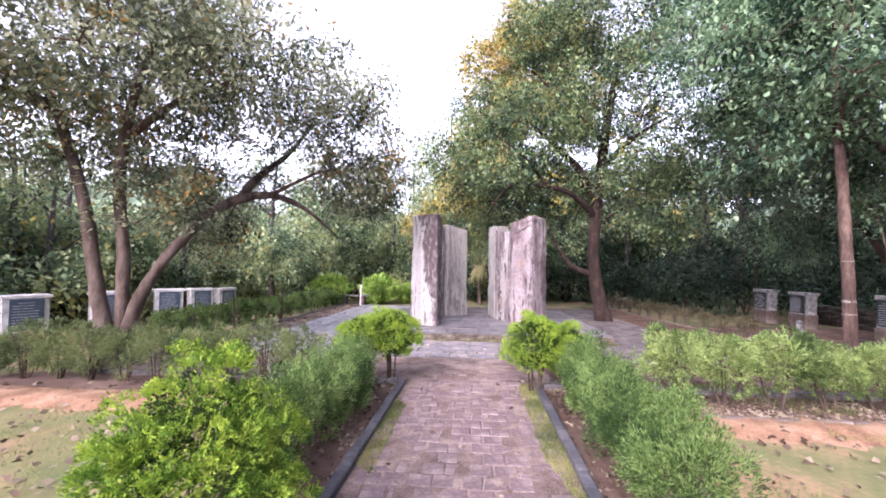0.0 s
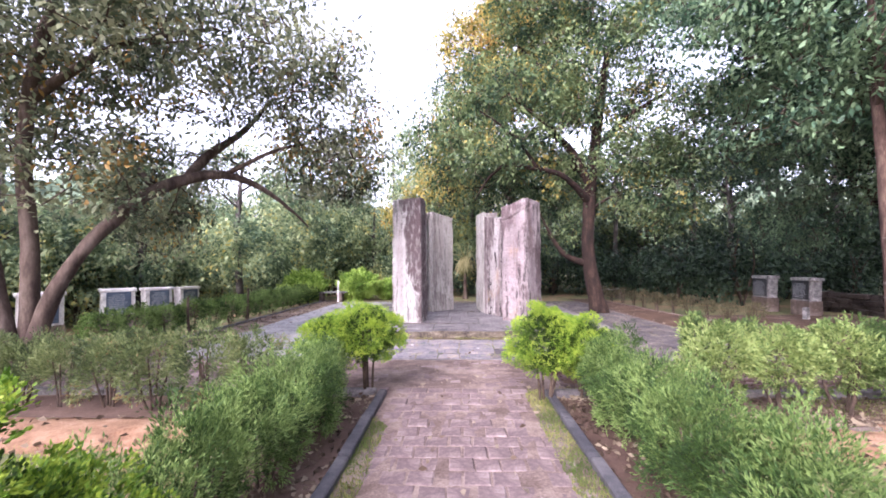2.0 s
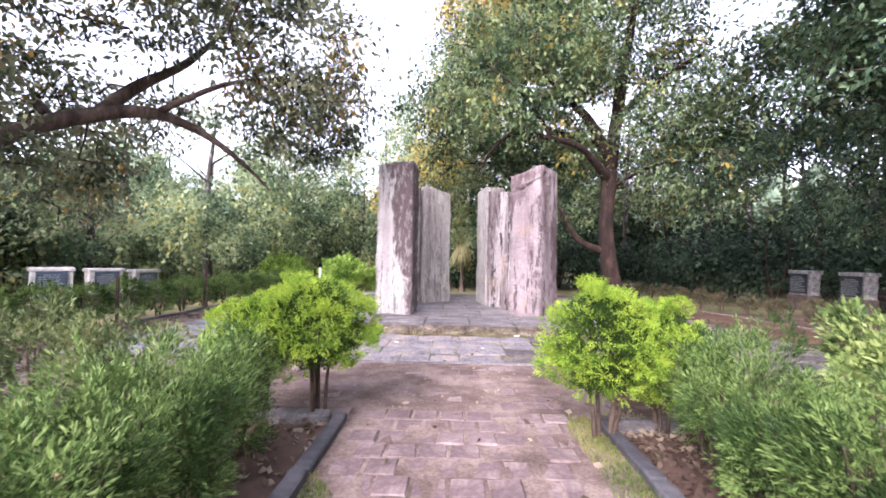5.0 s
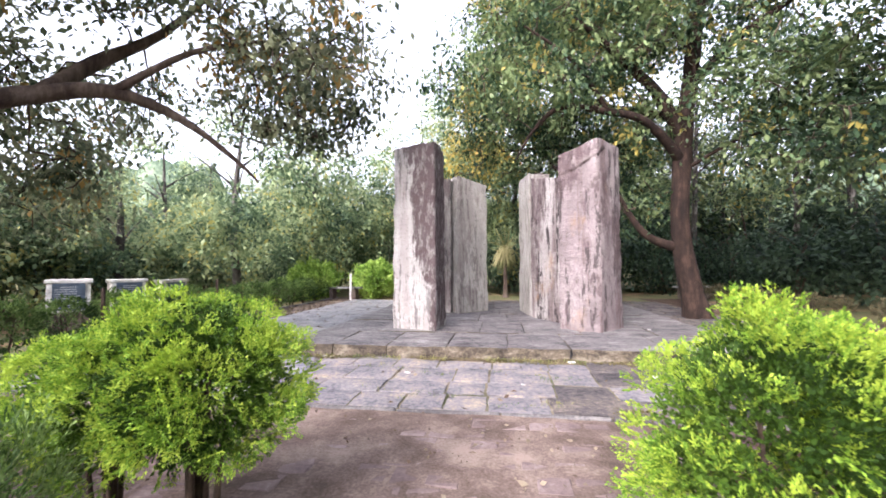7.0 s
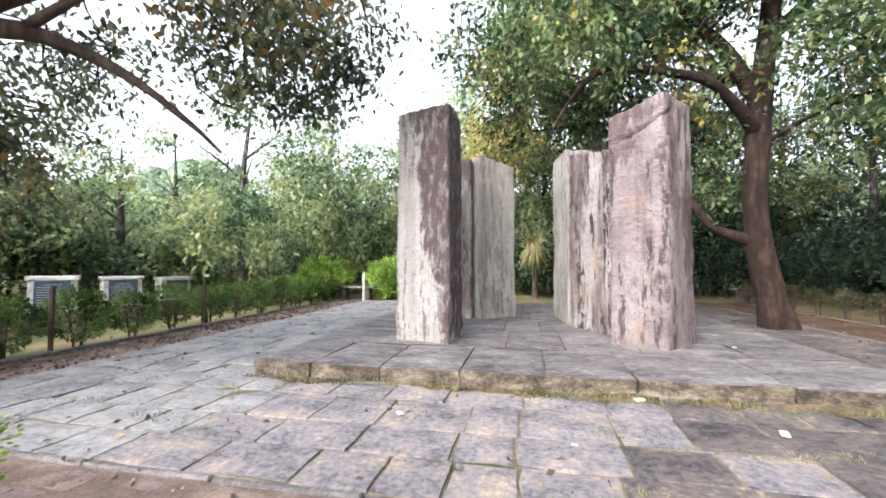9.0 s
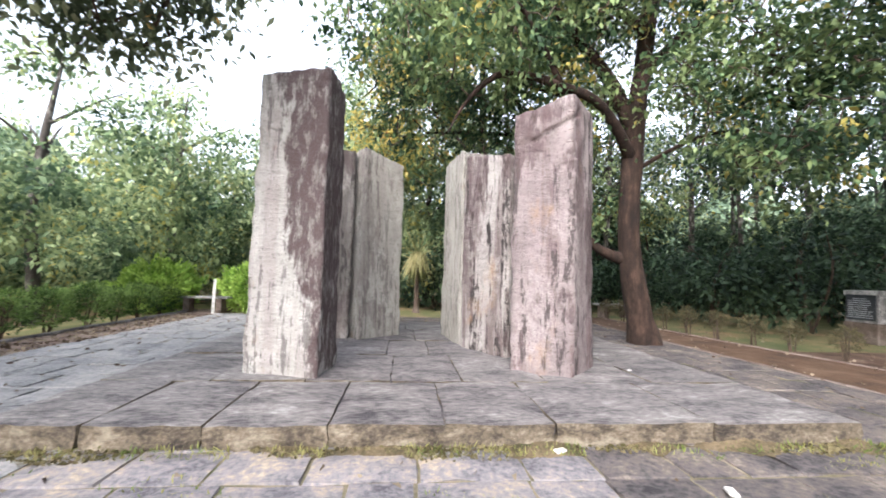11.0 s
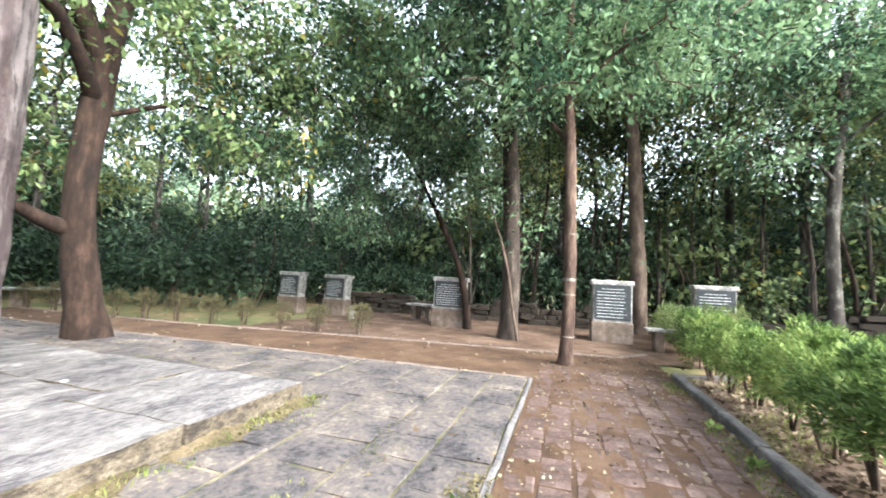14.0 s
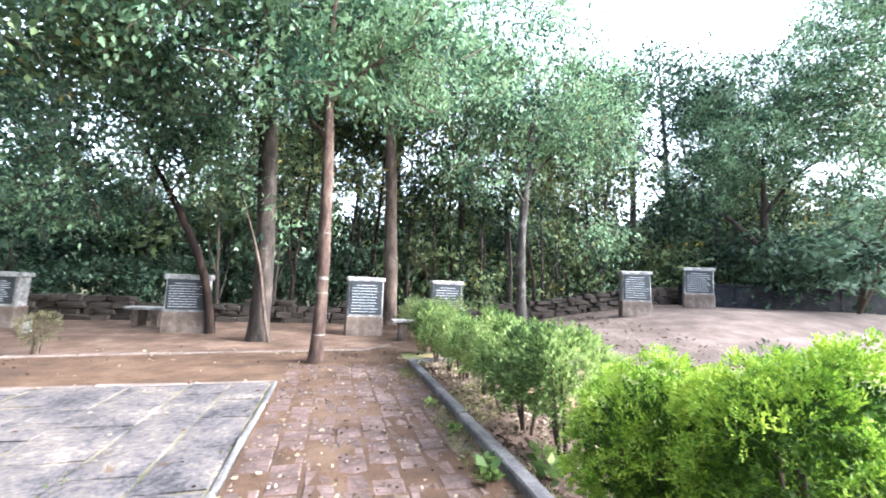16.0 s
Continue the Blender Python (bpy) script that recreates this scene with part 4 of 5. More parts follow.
def shrub(name, label, mat, r, z0, z1, tufts, per, size, width, spread, upward, seed, stems=5, cone=0.0, group="", inner=0.55, stem_r=0.016, fan=False, lumps=0, knob=(0.08, 0.08, 0.08)):
    """A clipped or loose shrub: stems from the ground, tufts of small sprays over a lumpy rounded body."""
    rng = np.random.default_rng(seed)
    ob = thing(name, Matrix.Identity(4), label, "shrub", group)
    d = rng.standard_normal((lumps or tufts, 3))
    d /= np.linalg.norm(d, axis=1)[:, None]
    lump = np.array([1 + 0.32 * noise.noise(Vector(v) * 1.9 + Vector((seed, 0, 0))) + 0.36 * noise.noise(Vector(v) * 4.0 + Vector((seed, 2, 0))) + 0.14 * noise.noise(Vector(v) * 9 + Vector((seed, 5, 0))) for v in d])
    if lumps:
        lump = np.clip(lump, 0.8, 1.12)
    depth = rng.uniform(inner, 1.0, len(d)) ** 0.5
    h = (z1 - z0) / 2
    c = d * np.array([r, r, h]) * (lump * depth)[:, None]
    c[:, 2] += z0 + h
    if lumps:                                         # tufts gathered into knobs with gaps between
        k = rng.integers(0, lumps, tufts)
        o = rng.standard_normal((tufts, 3))
        o /= np.linalg.norm(o, axis=1)[:, None]
        if knob[2] < knob[0]:                         # flat tiers: sprays on the upper side of each knob
            o[:, 2] = np.where(rng.random(tufts) < 0.8, np.abs(o[:, 2]), o[:, 2])
        o = np.where((o * d[k]).sum(1)[:, None] < -0.3, -o, o)
        c = c[k] + o * np.array(knob) * (rng.uniform(0.7, 1.1, tufts) * rng.uniform(0.7, 1.35, lumps)[k])[:, None]
        d = o * 0.8 + d[k] * 0.5
        few = tufts // (12 if lumps > 60 else 4)
        w = rng.standard_normal((few, 3))
        w /= np.linalg.norm(w, axis=1)[:, None]
        e = w * np.array([r, r, h]) * rng.uniform(0.3, 0.85, few)[:, None]
        e[:, 2] += z0 + h
        c, d = np.concatenate([c, e]), np.concatenate([d, w])
    if lumps > 60:                                    # dense inner growth, its shade put into a darker green
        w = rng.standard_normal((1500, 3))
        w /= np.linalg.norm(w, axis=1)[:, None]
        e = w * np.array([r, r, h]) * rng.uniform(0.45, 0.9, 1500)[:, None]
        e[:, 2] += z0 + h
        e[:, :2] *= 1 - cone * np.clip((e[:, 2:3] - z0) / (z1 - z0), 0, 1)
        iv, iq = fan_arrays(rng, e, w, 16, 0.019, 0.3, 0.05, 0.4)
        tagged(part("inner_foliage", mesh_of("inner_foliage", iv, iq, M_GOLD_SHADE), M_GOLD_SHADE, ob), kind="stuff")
    taper = 1 - cone * np.clip((c[:, 2] - z0) / (z1 - z0), 0, 1)
    c[:, :2] *= taper[:, None]
    c[:, 2] = np.maximum(c[:, 2], 0.04)
    v, q = (fan_arrays if fan else spray_arrays)(rng, c, d, per, size, width, spread, upward)
    tagged(part("foliage", mesh_of("foliage", v, q, mat), mat, ob), kind="stuff")
    for i in range(stems):
        a = rng.uniform(0, 2 * np.pi)
        w = r * rng.uniform(0.2, 0.6)
        p = [(0.05 * math.cos(a), 0.05 * math.sin(a), -0.03, stem_r), (w * rng.uniform(0.4, 0.75) * math.cos(a), w * rng.uniform(0.4, 0.75) * math.sin(a), z0 * 0.7 + 0.08, stem_r * 0.8),
             (w * math.cos(a), w * math.sin(a), z0 + h * 1.2, stem_r * 0.4)]
        part("stem", tubes_mesh("stem", [p], M_TWIG, 6, 0.05, seed + i), M_TWIG, ob)
    return ob


def place(ob, x, y, yaw, s=1.0, sz=None):
    return copy_thing(ob, pose(x, y, gz(x, y), 0, 0, yaw) @ Matrix.Diagonal((s, s, sz or s, 1)))


GOLD = "clipped golden-green shrub with dense bright sprays"
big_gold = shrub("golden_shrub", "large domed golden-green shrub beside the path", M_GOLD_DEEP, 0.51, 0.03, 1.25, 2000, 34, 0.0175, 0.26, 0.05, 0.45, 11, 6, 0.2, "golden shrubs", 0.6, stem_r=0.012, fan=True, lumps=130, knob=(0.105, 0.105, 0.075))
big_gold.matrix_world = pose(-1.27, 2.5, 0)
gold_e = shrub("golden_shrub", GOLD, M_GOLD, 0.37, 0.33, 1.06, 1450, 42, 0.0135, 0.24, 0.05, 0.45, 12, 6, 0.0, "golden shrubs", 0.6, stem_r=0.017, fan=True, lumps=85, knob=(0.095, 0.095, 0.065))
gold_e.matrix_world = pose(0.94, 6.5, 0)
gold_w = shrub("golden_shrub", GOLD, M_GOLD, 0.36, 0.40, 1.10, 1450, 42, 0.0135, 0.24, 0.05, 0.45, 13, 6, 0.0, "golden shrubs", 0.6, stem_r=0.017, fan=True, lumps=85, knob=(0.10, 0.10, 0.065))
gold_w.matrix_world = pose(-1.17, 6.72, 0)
place(gold_e, 1.43, 6.62, 120, 0.88)
place(gold_w, -1.64, 6.74, 200, 0.9)

jun = [shrub("juniper_shrub", "feathery green shrub in a low hedge", M_JUNIPER, 0.30, 0.15, 0.74, 520, 17, 0.034, 0.12, 0.09, 0.8, 30 + i, 4, 0.0, "hedge beside the path", 0.1, fan=True, lumps=22, knob=(0.06, 0.06, 0.15)) for i in range(3)]
dull = [shrub("hedge_shrub", "sparse dull green shrub on thin stems", M_HEDGE_DULL, 0.38, 0.18, 0.90, 480, 11, 0.045, 0.14, 0.09, 0.7, 40 + i, 5, 0.0, "cross hedge", 0.1, fan=True, lumps=26, knob=(0.08, 0.08, 0.14)) for i in range(3)]
bright = [shrub("hedge_shrub", "leafy bright green shrub on thin stems", M_FRESH, 0.42, 0.27, 0.95, 560, 12, 0.045, 0.2, 0.075, 0.6, 50 + i, 4, 0.0, "hedge along the kerb", 0.1, stem_r=0.018, fan=True, lumps=36, knob=(0.09, 0.09, 0.12)) for i in range(2)]
rs = random.Random(21)
used = set()


def put(kind_list, x, y, s=1.0, sz=None):
    i = rs.randrange(len(kind_list))
    o = kind_list[i]
    if o not in used:
        used.add(o)
        o.matrix_world = pose(x, y, gz(x, y), 0, 0, rs.uniform(0, 360)) @ Matrix.Diagonal((s, s, sz or s, 1))
        return o
    return copy_thing(o, pose(x, y, gz(x, y), 0, 0, rs.uniform(0, 360)) @ Matrix.Diagonal((s / o.scale[0], s / o.scale[1], (sz or s) / o.scale[2], 1)))


for i in range(9):
    put(jun, 1.52 + rs.uniform(-0.06, 0.06), 3.3 + i * 0.37, rs.uniform(0.85, 1.05))
for i in range(8):
    put(jun, -1.52 + rs.uniform(-0.06, 0.06), 3.5 + i * 0.38, rs.uniform(0.88, 1.08))
for i in range(7):
    put(bright, 2.75 + i * 0.62, 6.2 + rs.uniform(-0.05, 0.05), rs.uniform(0.85, 1.05))
for i in range(8):
    put(dull, 6.9 + i * 0.6, 6.1 - i * 0.04, rs.uniform(0.85, 1.05))
for i in range(13):
    put(dull, -2.4 - i * 0.55, 6.25 + rs.uniform(-0.08, 0.08), rs.uniform(0.85, 1.0))

knob = [shrub("round_shrub", "round dark green shrub on a short stem behind the kerb", M_JUNIPER, 0.36, 0.14, 0.82, 620, 8, 0.05, 0.2, 0.06, 0.6, 60 + i, 4, 0.0, "row behind the kerb", 0.75, fan=True) for i in range(2)]
for i in range(13):
    put(knob, -6.55 + rs.uniform(-0.06, 0.06), 8.9 + i * 0.84, rs.uniform(0.8, 1.0))
M_BROWNISH = leaf_material("brownish_spray", (0.04, 0.04, 0.022), (0.085, 0.08, 0.042), (0.15, 0.13, 0.07))
thin = [shrub("thin_shrub", "small brownish shrub on a bare stem", M_BROWNISH, 0.24, 0.22, 0.62, 220, 9, 0.045, 0.15, 0.06, 0.6, 70 + i, 4, 0.0, "row beside the earth path", 0.2, fan=True) for i in range(2)]
for i in range(2, 13):
    f = i / 12
    put(thin, 7.35 - 0.9 * f + rs.uniform(-0.05, 0.05), 10.3 + 10 * f, rs.uniform(0.75, 1.0))
M_LIME = leaf_material("lime_globe_leaf", (0.10, 0.19, 0.03), (0.25, 0.40, 0.07), (0.42, 0.58, 0.14))
globe = [shrub("globe_shrub", "rounded lime-green shrub at the edge of the paving", M_LIME, 0.85, 0.1, 1.3, 700, 10, 0.13, 0.25, 0.06, 0.4, 80 + i, 4, 0.0, "lime-green globes", 0.5) for i in range(2)]
for x, y, s in [(-6.9, 19.6, 1.0), (-4.6, 20.3, 1.0), (-3.3, 20.9, 0.7), (-2.4, 21.3, 0.75), (-1.6, 21.0, 0.6)]:
    put(globe, x, y, s)


# ---- trees with a place of their own ----
tree("spreading_tree", "spreading tree with several tan trunks and a long horizontal limb",
     [[(-6.0, 6.95, -0.1, 0.163), (-6.2, 7.0, 0.6, 0.136), (-6.4, 7.0, 1.45, 0.116), (-6.72, 7.0, 2.9, 0.095), (-7.3, 7.0, 4.4, 0.082), (-7.8, 6.9, 5.4, 0.048)],
      [(-6.0, 7.15, 0.2, 0.136), (-6.08, 7.2, 1.0, 0.116), (-6.1, 7.2, 1.94, 0.102), (-6.25, 7.2, 3.4, 0.088), (-6.0, 7.2, 5.0, 0.080), (-5.7, 7.4, 6.4, 0.040)],
      [(-5.95, 7.15, 0.5, 0.122), (-5.75, 7.2, 1.2, 0.102), (-5.45, 7.3, 1.8, 0.088), (-5.3, 7.6, 2.25, 0.095), (-5.3, 8.3, 2.8, 0.105), (-5.1, 9.0, 3.22, 0.10), (-4.6, 9.4, 3.38, 0.085), (-4.1, 9.9, 3.2, 0.055), (-3.6, 10.3, 2.75, 0.032), (-3.35, 10.5, 2.45, 0.014)],
      [(-7.3, 7.0, 4.4, 0.1), (-7.8, 6.9, 4.75, 0.08), (-8.6, 6.7, 4.85, 0.05), (-9.6, 6.5, 5.2, 0.03)],
      [(-5.1, 9.0, 3.22, 0.10), (-5.0, 9.5, 3.8, 0.09), (-4.6, 10.1, 4.5, 0.06), (-4.2, 10.6, 5.4, 0.03)],
      [(-5.6, 8.8, 3.1, 0.08), (-6.6, 9.6, 3.6, 0.06), (-7.6, 10.3, 3.9, 0.03)],
      [(-6.2, 7.2, 4.0, 0.08), (-5.2, 7.6, 5.0, 0.05), (-4.2, 8.4, 5.7, 0.03)],
      [(-4.6, 9.4, 3.38, 0.05), (-3.7, 9.6, 3.9, 0.035), (-2.9, 10.0, 4.2, 0.02)]],
     [(-6.4, 7.2, 5.6, 2.6, 2.2, 1.8), (-4.6, 8.4, 5.5, 2.0, 1.9, 1.4), (-7.8, 7.6, 4.6, 1.8, 2.4, 1.3), (-6.6, 10.2, 3.9, 1.7, 1.6, 0.9), (-6.2, 9.6, 2.8, 1.0, 0.9, 0.6), (-7.0, 10.6, 2.4, 1.0, 0.9, 0.6), (-5.6, 7.4, 3.0, 1.1, 0.9, 0.9), (-8.2, 4.6, 5.8, 2.2, 2.2, 1.8), (-2.7, 10.0, 4.7, 1.2, 1.3, 1.3), (-3.2, 9.2, 5.4, 1.4, 1.6, 1.1), (-3.3, 11.0, 4.0, 1.1, 0.9, 0.8), (-6.6, 8.0, 7.2, 2.4, 2.4, 1.3), (-3.0, 11.2, 3.6, 1.0, 0.8, 0.6), (-2.4, 11.3, 4.2, 0.8, 0.7, 0.7)],
     1300, 44, 0.12, 0.25, 0.25, M_BARK_PALE, M_LEAF_LEFT, 101, 0.6, 3)

tree("large_tree", "large tree with a dark red-brown trunk and arching boughs",
     [[(4.5, 15.1, -0.1, 0.35), (4.4, 15.1, 0.5, 0.25), (4.17, 15.1, 1.95, 0.205), (4.28, 15.1, 3.98, 0.195), (4.5, 15.1, 5.7, 0.17), (4.7, 15.1, 7.2, 0.15), (5.0, 15.0, 9.0, 0.06)],
      [(4.25, 15.1, 4.3, 0.17), (3.7, 15.1, 5.3, 0.13), (3.1, 15.0, 5.9, 0.11), (2.3, 14.8, 6.6, 0.07), (1.4, 14.5, 7.2, 0.03)],
      [(4.2, 15.1, 1.6, 0.12), (3.7, 15.1, 1.75, 0.1), (3.3, 15.0, 2.0, 0.08), (2.9, 14.9, 2.6, 0.05), (2.6, 14.8, 3.2, 0.02)],
      [(4.25, 15.1, 3.6, 0.13), (3.3, 14.4, 4.3, 0.09), (2.4, 14.1, 4.5, 0.075), (1.4, 14.0, 4.6, 0.06), (0.8, 13.9, 4.1, 0.035), (0.45, 13.9, 3.5, 0.015)],
      [(4.5, 15.1, 5.4, 0.12), (5.3, 14.6, 6.2, 0.09), (6.3, 14.2, 6.8, 0.04)],
      [(4.6, 15.1, 6.2, 0.12), (3.4, 15.8, 8.0, 0.08), (2.2, 16.4, 9.6, 0.04)], [(4.3, 15.1, 4.6, 0.1), (2.2, 16.2, 5.6, 0.07), (0.6, 17.0, 6.8, 0.03)], [(3.4, 15.8, 4.2, 0.06), (1.6, 16.3, 4.4, 0.05), (0.2, 16.5, 4.4, 0.02)],
      [(4.3, 15.1, 3.4, 0.05), (5.2, 14.3, 3.9, 0.03), (6.2, 13.6, 3.8, 0.012)],
      [(2.4, 14.1, 4.5, 0.06), (1.6, 13.6, 5.4, 0.04), (0.6, 13.2, 6.0, 0.02)]],
     [(4.6, 15.0, 7.6, 2.4, 2.2, 1.8), (2.3, 14.6, 6.6, 2.0, 1.6, 1.5), (0.9, 14.4, 5.0, 1.5, 1.5, 1.0), (5.9, 14.4, 4.9, 1.4, 1.3, 0.8), (5.9, 13.6, 3.6, 1.3, 1.4, 1.1), (2.8, 15.4, 4.6, 1.8, 1.2, 1.3), (0.6, 15.6, 7.6, 1.6, 1.6, 1.2), (3.0, 15.9, 2.9, 1.1, 0.8, 0.9), (5.0, 13.6, 5.0, 1.2, 1.0, 0.8), (2.8, 16.0, 10.6, 2.0, 1.8, 1.6), (5.0, 15.0, 10.4, 2.4, 2.2, 1.8), (0.2, 16.5, 4.4, 1.8, 1.0, 1.2), (-0.6, 15.0, 5.8, 1.2, 1.2, 0.9), (7.0, 12.6, 5.4, 1.6, 1.6, 1.4)],
     1600, 40, 0.145, 0.25, 0.27, M_BARK, M_LEAF_BIG, 102, 0.6)

banded = tree("banded_tree", "slim tree with whitewashed rings round its trunk",
     [[(6.5, 8.14, -0.1, 0.15), (6.5, 8.12, 0.3, 0.1), (6.5, 8.1, 1.18, 0.092), (6.5, 8.14, 3.15, 0.085), (6.5, 8.2, 4.4, 0.07), (6.5, 8.2, 6.2, 0.04), (6.55, 8.2, 7.5, 0.02)],
      [(6.5, 8.17, 3.4, 0.045), (6.9, 8.5, 3.9, 0.03), (7.5, 8.9, 4.4, 0.015)], [(6.5, 8.2, 4.0, 0.04), (6.1, 7.6, 4.5, 0.025), (5.7, 6.9, 4.8, 0.012)], [(6.5, 8.2, 4.6, 0.04), (6.9, 7.5, 5.1, 0.025), (7.3, 6.6, 5.3, 0.01)]],
     [(6.4, 8.2, 5.6, 1.7, 2.2, 1.4), (6.9, 6.6, 4.9, 1.3, 1.6, 0.9), (6.6, 10.0, 4.6, 1.5, 1.5, 1.0), (5.9, 8.6, 4.2, 0.9, 1.0, 0.6), (5.6, 9.4, 7.0, 1.8, 1.8, 1.3), (6.8, 8.0, 7.6, 1.9, 1.9, 1.3), (5.2, 8.8, 5.8, 1.2, 1.2, 0.8)], 680, 40, 0.13, 0.22, 0.24, M_BARK_RED, M_LEAF_DARK, 103)
for z, w in [(0.42, 0.02), (1.04, 0.022), (1.25, 0.045), (1.95, 0.02)]:
    t = (0.1 - 0.007 * z) + 0.006
    part("painted_ring", tubes_mesh("painted_ring", [[(0, -0.035, z + 0.1, t), (0, -0.035, z + 0.1 + w, t)]], M_WHITE, 14, 0.02, 5), M_WHITE, banded, "worn whitewashed ring")

tree("dark_tree", "tall dark-trunked tree wrapped in creeper",
     [[(8.75, 9.3, -0.1, 0.27), (8.75, 9.3, 0.3, 0.2), (8.75, 9.29, 1.74, 0.18), (8.75, 9.41, 4.2, 0.16), (8.75, 9.6, 6.3, 0.11), (8.8, 9.8, 9.0, 0.04)],
      [(8.75, 9.4, 4.0, 0.07), (8.3, 10.2, 5.0, 0.05), (7.9, 11.0, 5.6, 0.02)], [(8.75, 9.5, 5.0, 0.07), (8.2, 8.6, 6.0, 0.04), (7.8, 7.6, 6.5, 0.02)], [(8.75, 9.4, 3.2, 0.05), (9.4, 10.2, 3.6, 0.03), (10.0, 11.2, 3.8, 0.015)]],
     [(8.6, 9.6, 7.6, 2.6, 2.8, 2.2), (8.0, 11.4, 5.6, 1.7, 1.8, 1.3), (8.3, 7.4, 6.6, 1.6, 1.8, 1.3), (9.6, 11.2, 3.7, 1.3, 1.6, 0.8), (8.9, 9.4, 2.6, 0.5, 0.5, 1.5), (7.2, 11.4, 8.6, 2.2, 2.0, 1.6), (7.8, 12.6, 10.6, 2.0, 2.0, 1.6)], 720, 40, 0.15, 0.22, 0.28, M_BARK_DARK, M_LEAF_DARK, 104)
tree("slim_pale_stem", "thin pale leaning stem beside the dark trunk",
     [[(8.45, 9.05, -0.05, 0.035), (8.45, 9.2, 0.7, 0.03), (8.45, 9.3, 1.37, 0.028), (8.45, 9.5, 2.1, 0.024), (8.6, 9.9, 3.2, 0.012)]], [(8.6, 9.9, 3.2, 0.5, 0.5, 0.5)], 20, 30, 0.12, 0.22, 0.2, M_BARK_PALE, M_LEAF_DARK, 105)
tree("tall_tree", "tall straight tree with orange-lit bark",
     [[(12.0, 6.3, 0.0, 0.24), (12.0, 6.3, 0.6, 0.2), (12.0, 6.4, 2.9, 0.18), (12.0, 6.53, 5.4, 0.16), (12.0, 6.8, 8.0, 0.12), (12.0, 7.0, 11, 0.05)],
      [(12, 6.6, 5.6, 0.07), (11.6, 5.6, 6.6, 0.04), (11.2, 4.6, 7.2, 0.02)], [(12, 6.7, 6.5, 0.07), (11.8, 7.8, 7.5, 0.03)]],
     [(12, 6.8, 9.6, 2.6, 2.8, 2.2), (11.4, 4.8, 7.2, 1.6, 2.0, 1.2), (11.6, 8.4, 7.4, 1.5, 1.6, 1.2)], 360, 38, 0.16, 0.22, 0.3, M_BARK_PALE, M_LEAF_FAR, 106)
tree("grey_tree", "grey-trunked tree with pale lichen patches",
     [[(10.8, 2.69, 0.2, 0.2), (10.8, 2.7, 1.0, 0.13), (10.8, 2.73, 2.8, 0.12), (10.8, 2.5, 5.6, 0.1), (10.8, 2.3, 7.6, 0.06)],
      [(10.8, 2.6, 3.6, 0.05), (10.4, 3.4, 4.3, 0.03), (10.0, 4.2, 4.4, 0.015)], [(10.8, 2.5, 4.6, 0.05), (10.3, 1.6, 5.4, 0.03), (9.9, 0.8, 5.6, 0.015)]],
     [(10.6, 2.4, 7.0, 2.2, 2.4, 1.8), (10.2, 4.2, 4.4, 1.1, 1.4, 0.8), (10.0, 0.9, 5.4, 1.4, 1.6, 1.2), (9.8, 3.0, 5.4, 1.2, 1.4, 0.8), (10.4, 0.6, 2.8, 0.8, 1.2, 0.5), (10.8, 3.4, 8.8, 2.6, 2.6, 1.8), (11.2, 0.4, 7.6, 1.8, 2.0, 1.6), (9.6, 5.0, 6.6, 1.6, 1.8, 1.2)], 620, 36, 0.14, 0.22, 0.26, M_BARK_GREY, M_LEAF_DARK, 107)
tree("leaning_tree", "small leaning tree with a crooked brown trunk",
     [[(9.75, 10.4, -0.1, 0.12), (9.75, 10.45, 0.4, 0.09), (9.75, 10.65, 1.35, 0.08), (9.7, 11.1, 2.4, 0.07), (9.5, 11.6, 3.4, 0.04), (9.4, 12.2, 4.4, 0.02)]],
     [(9.4, 12.0, 3.9, 1.6, 1.8, 1.2), (9.0, 13.0, 2.8, 1.2, 1.4, 0.9), (9.3, 11.0, 4.6, 1.2, 1.2, 0.8)], 260, 40, 0.12, 0.2, 0.24, M_BARK, M_LEAF_DARK, 108)


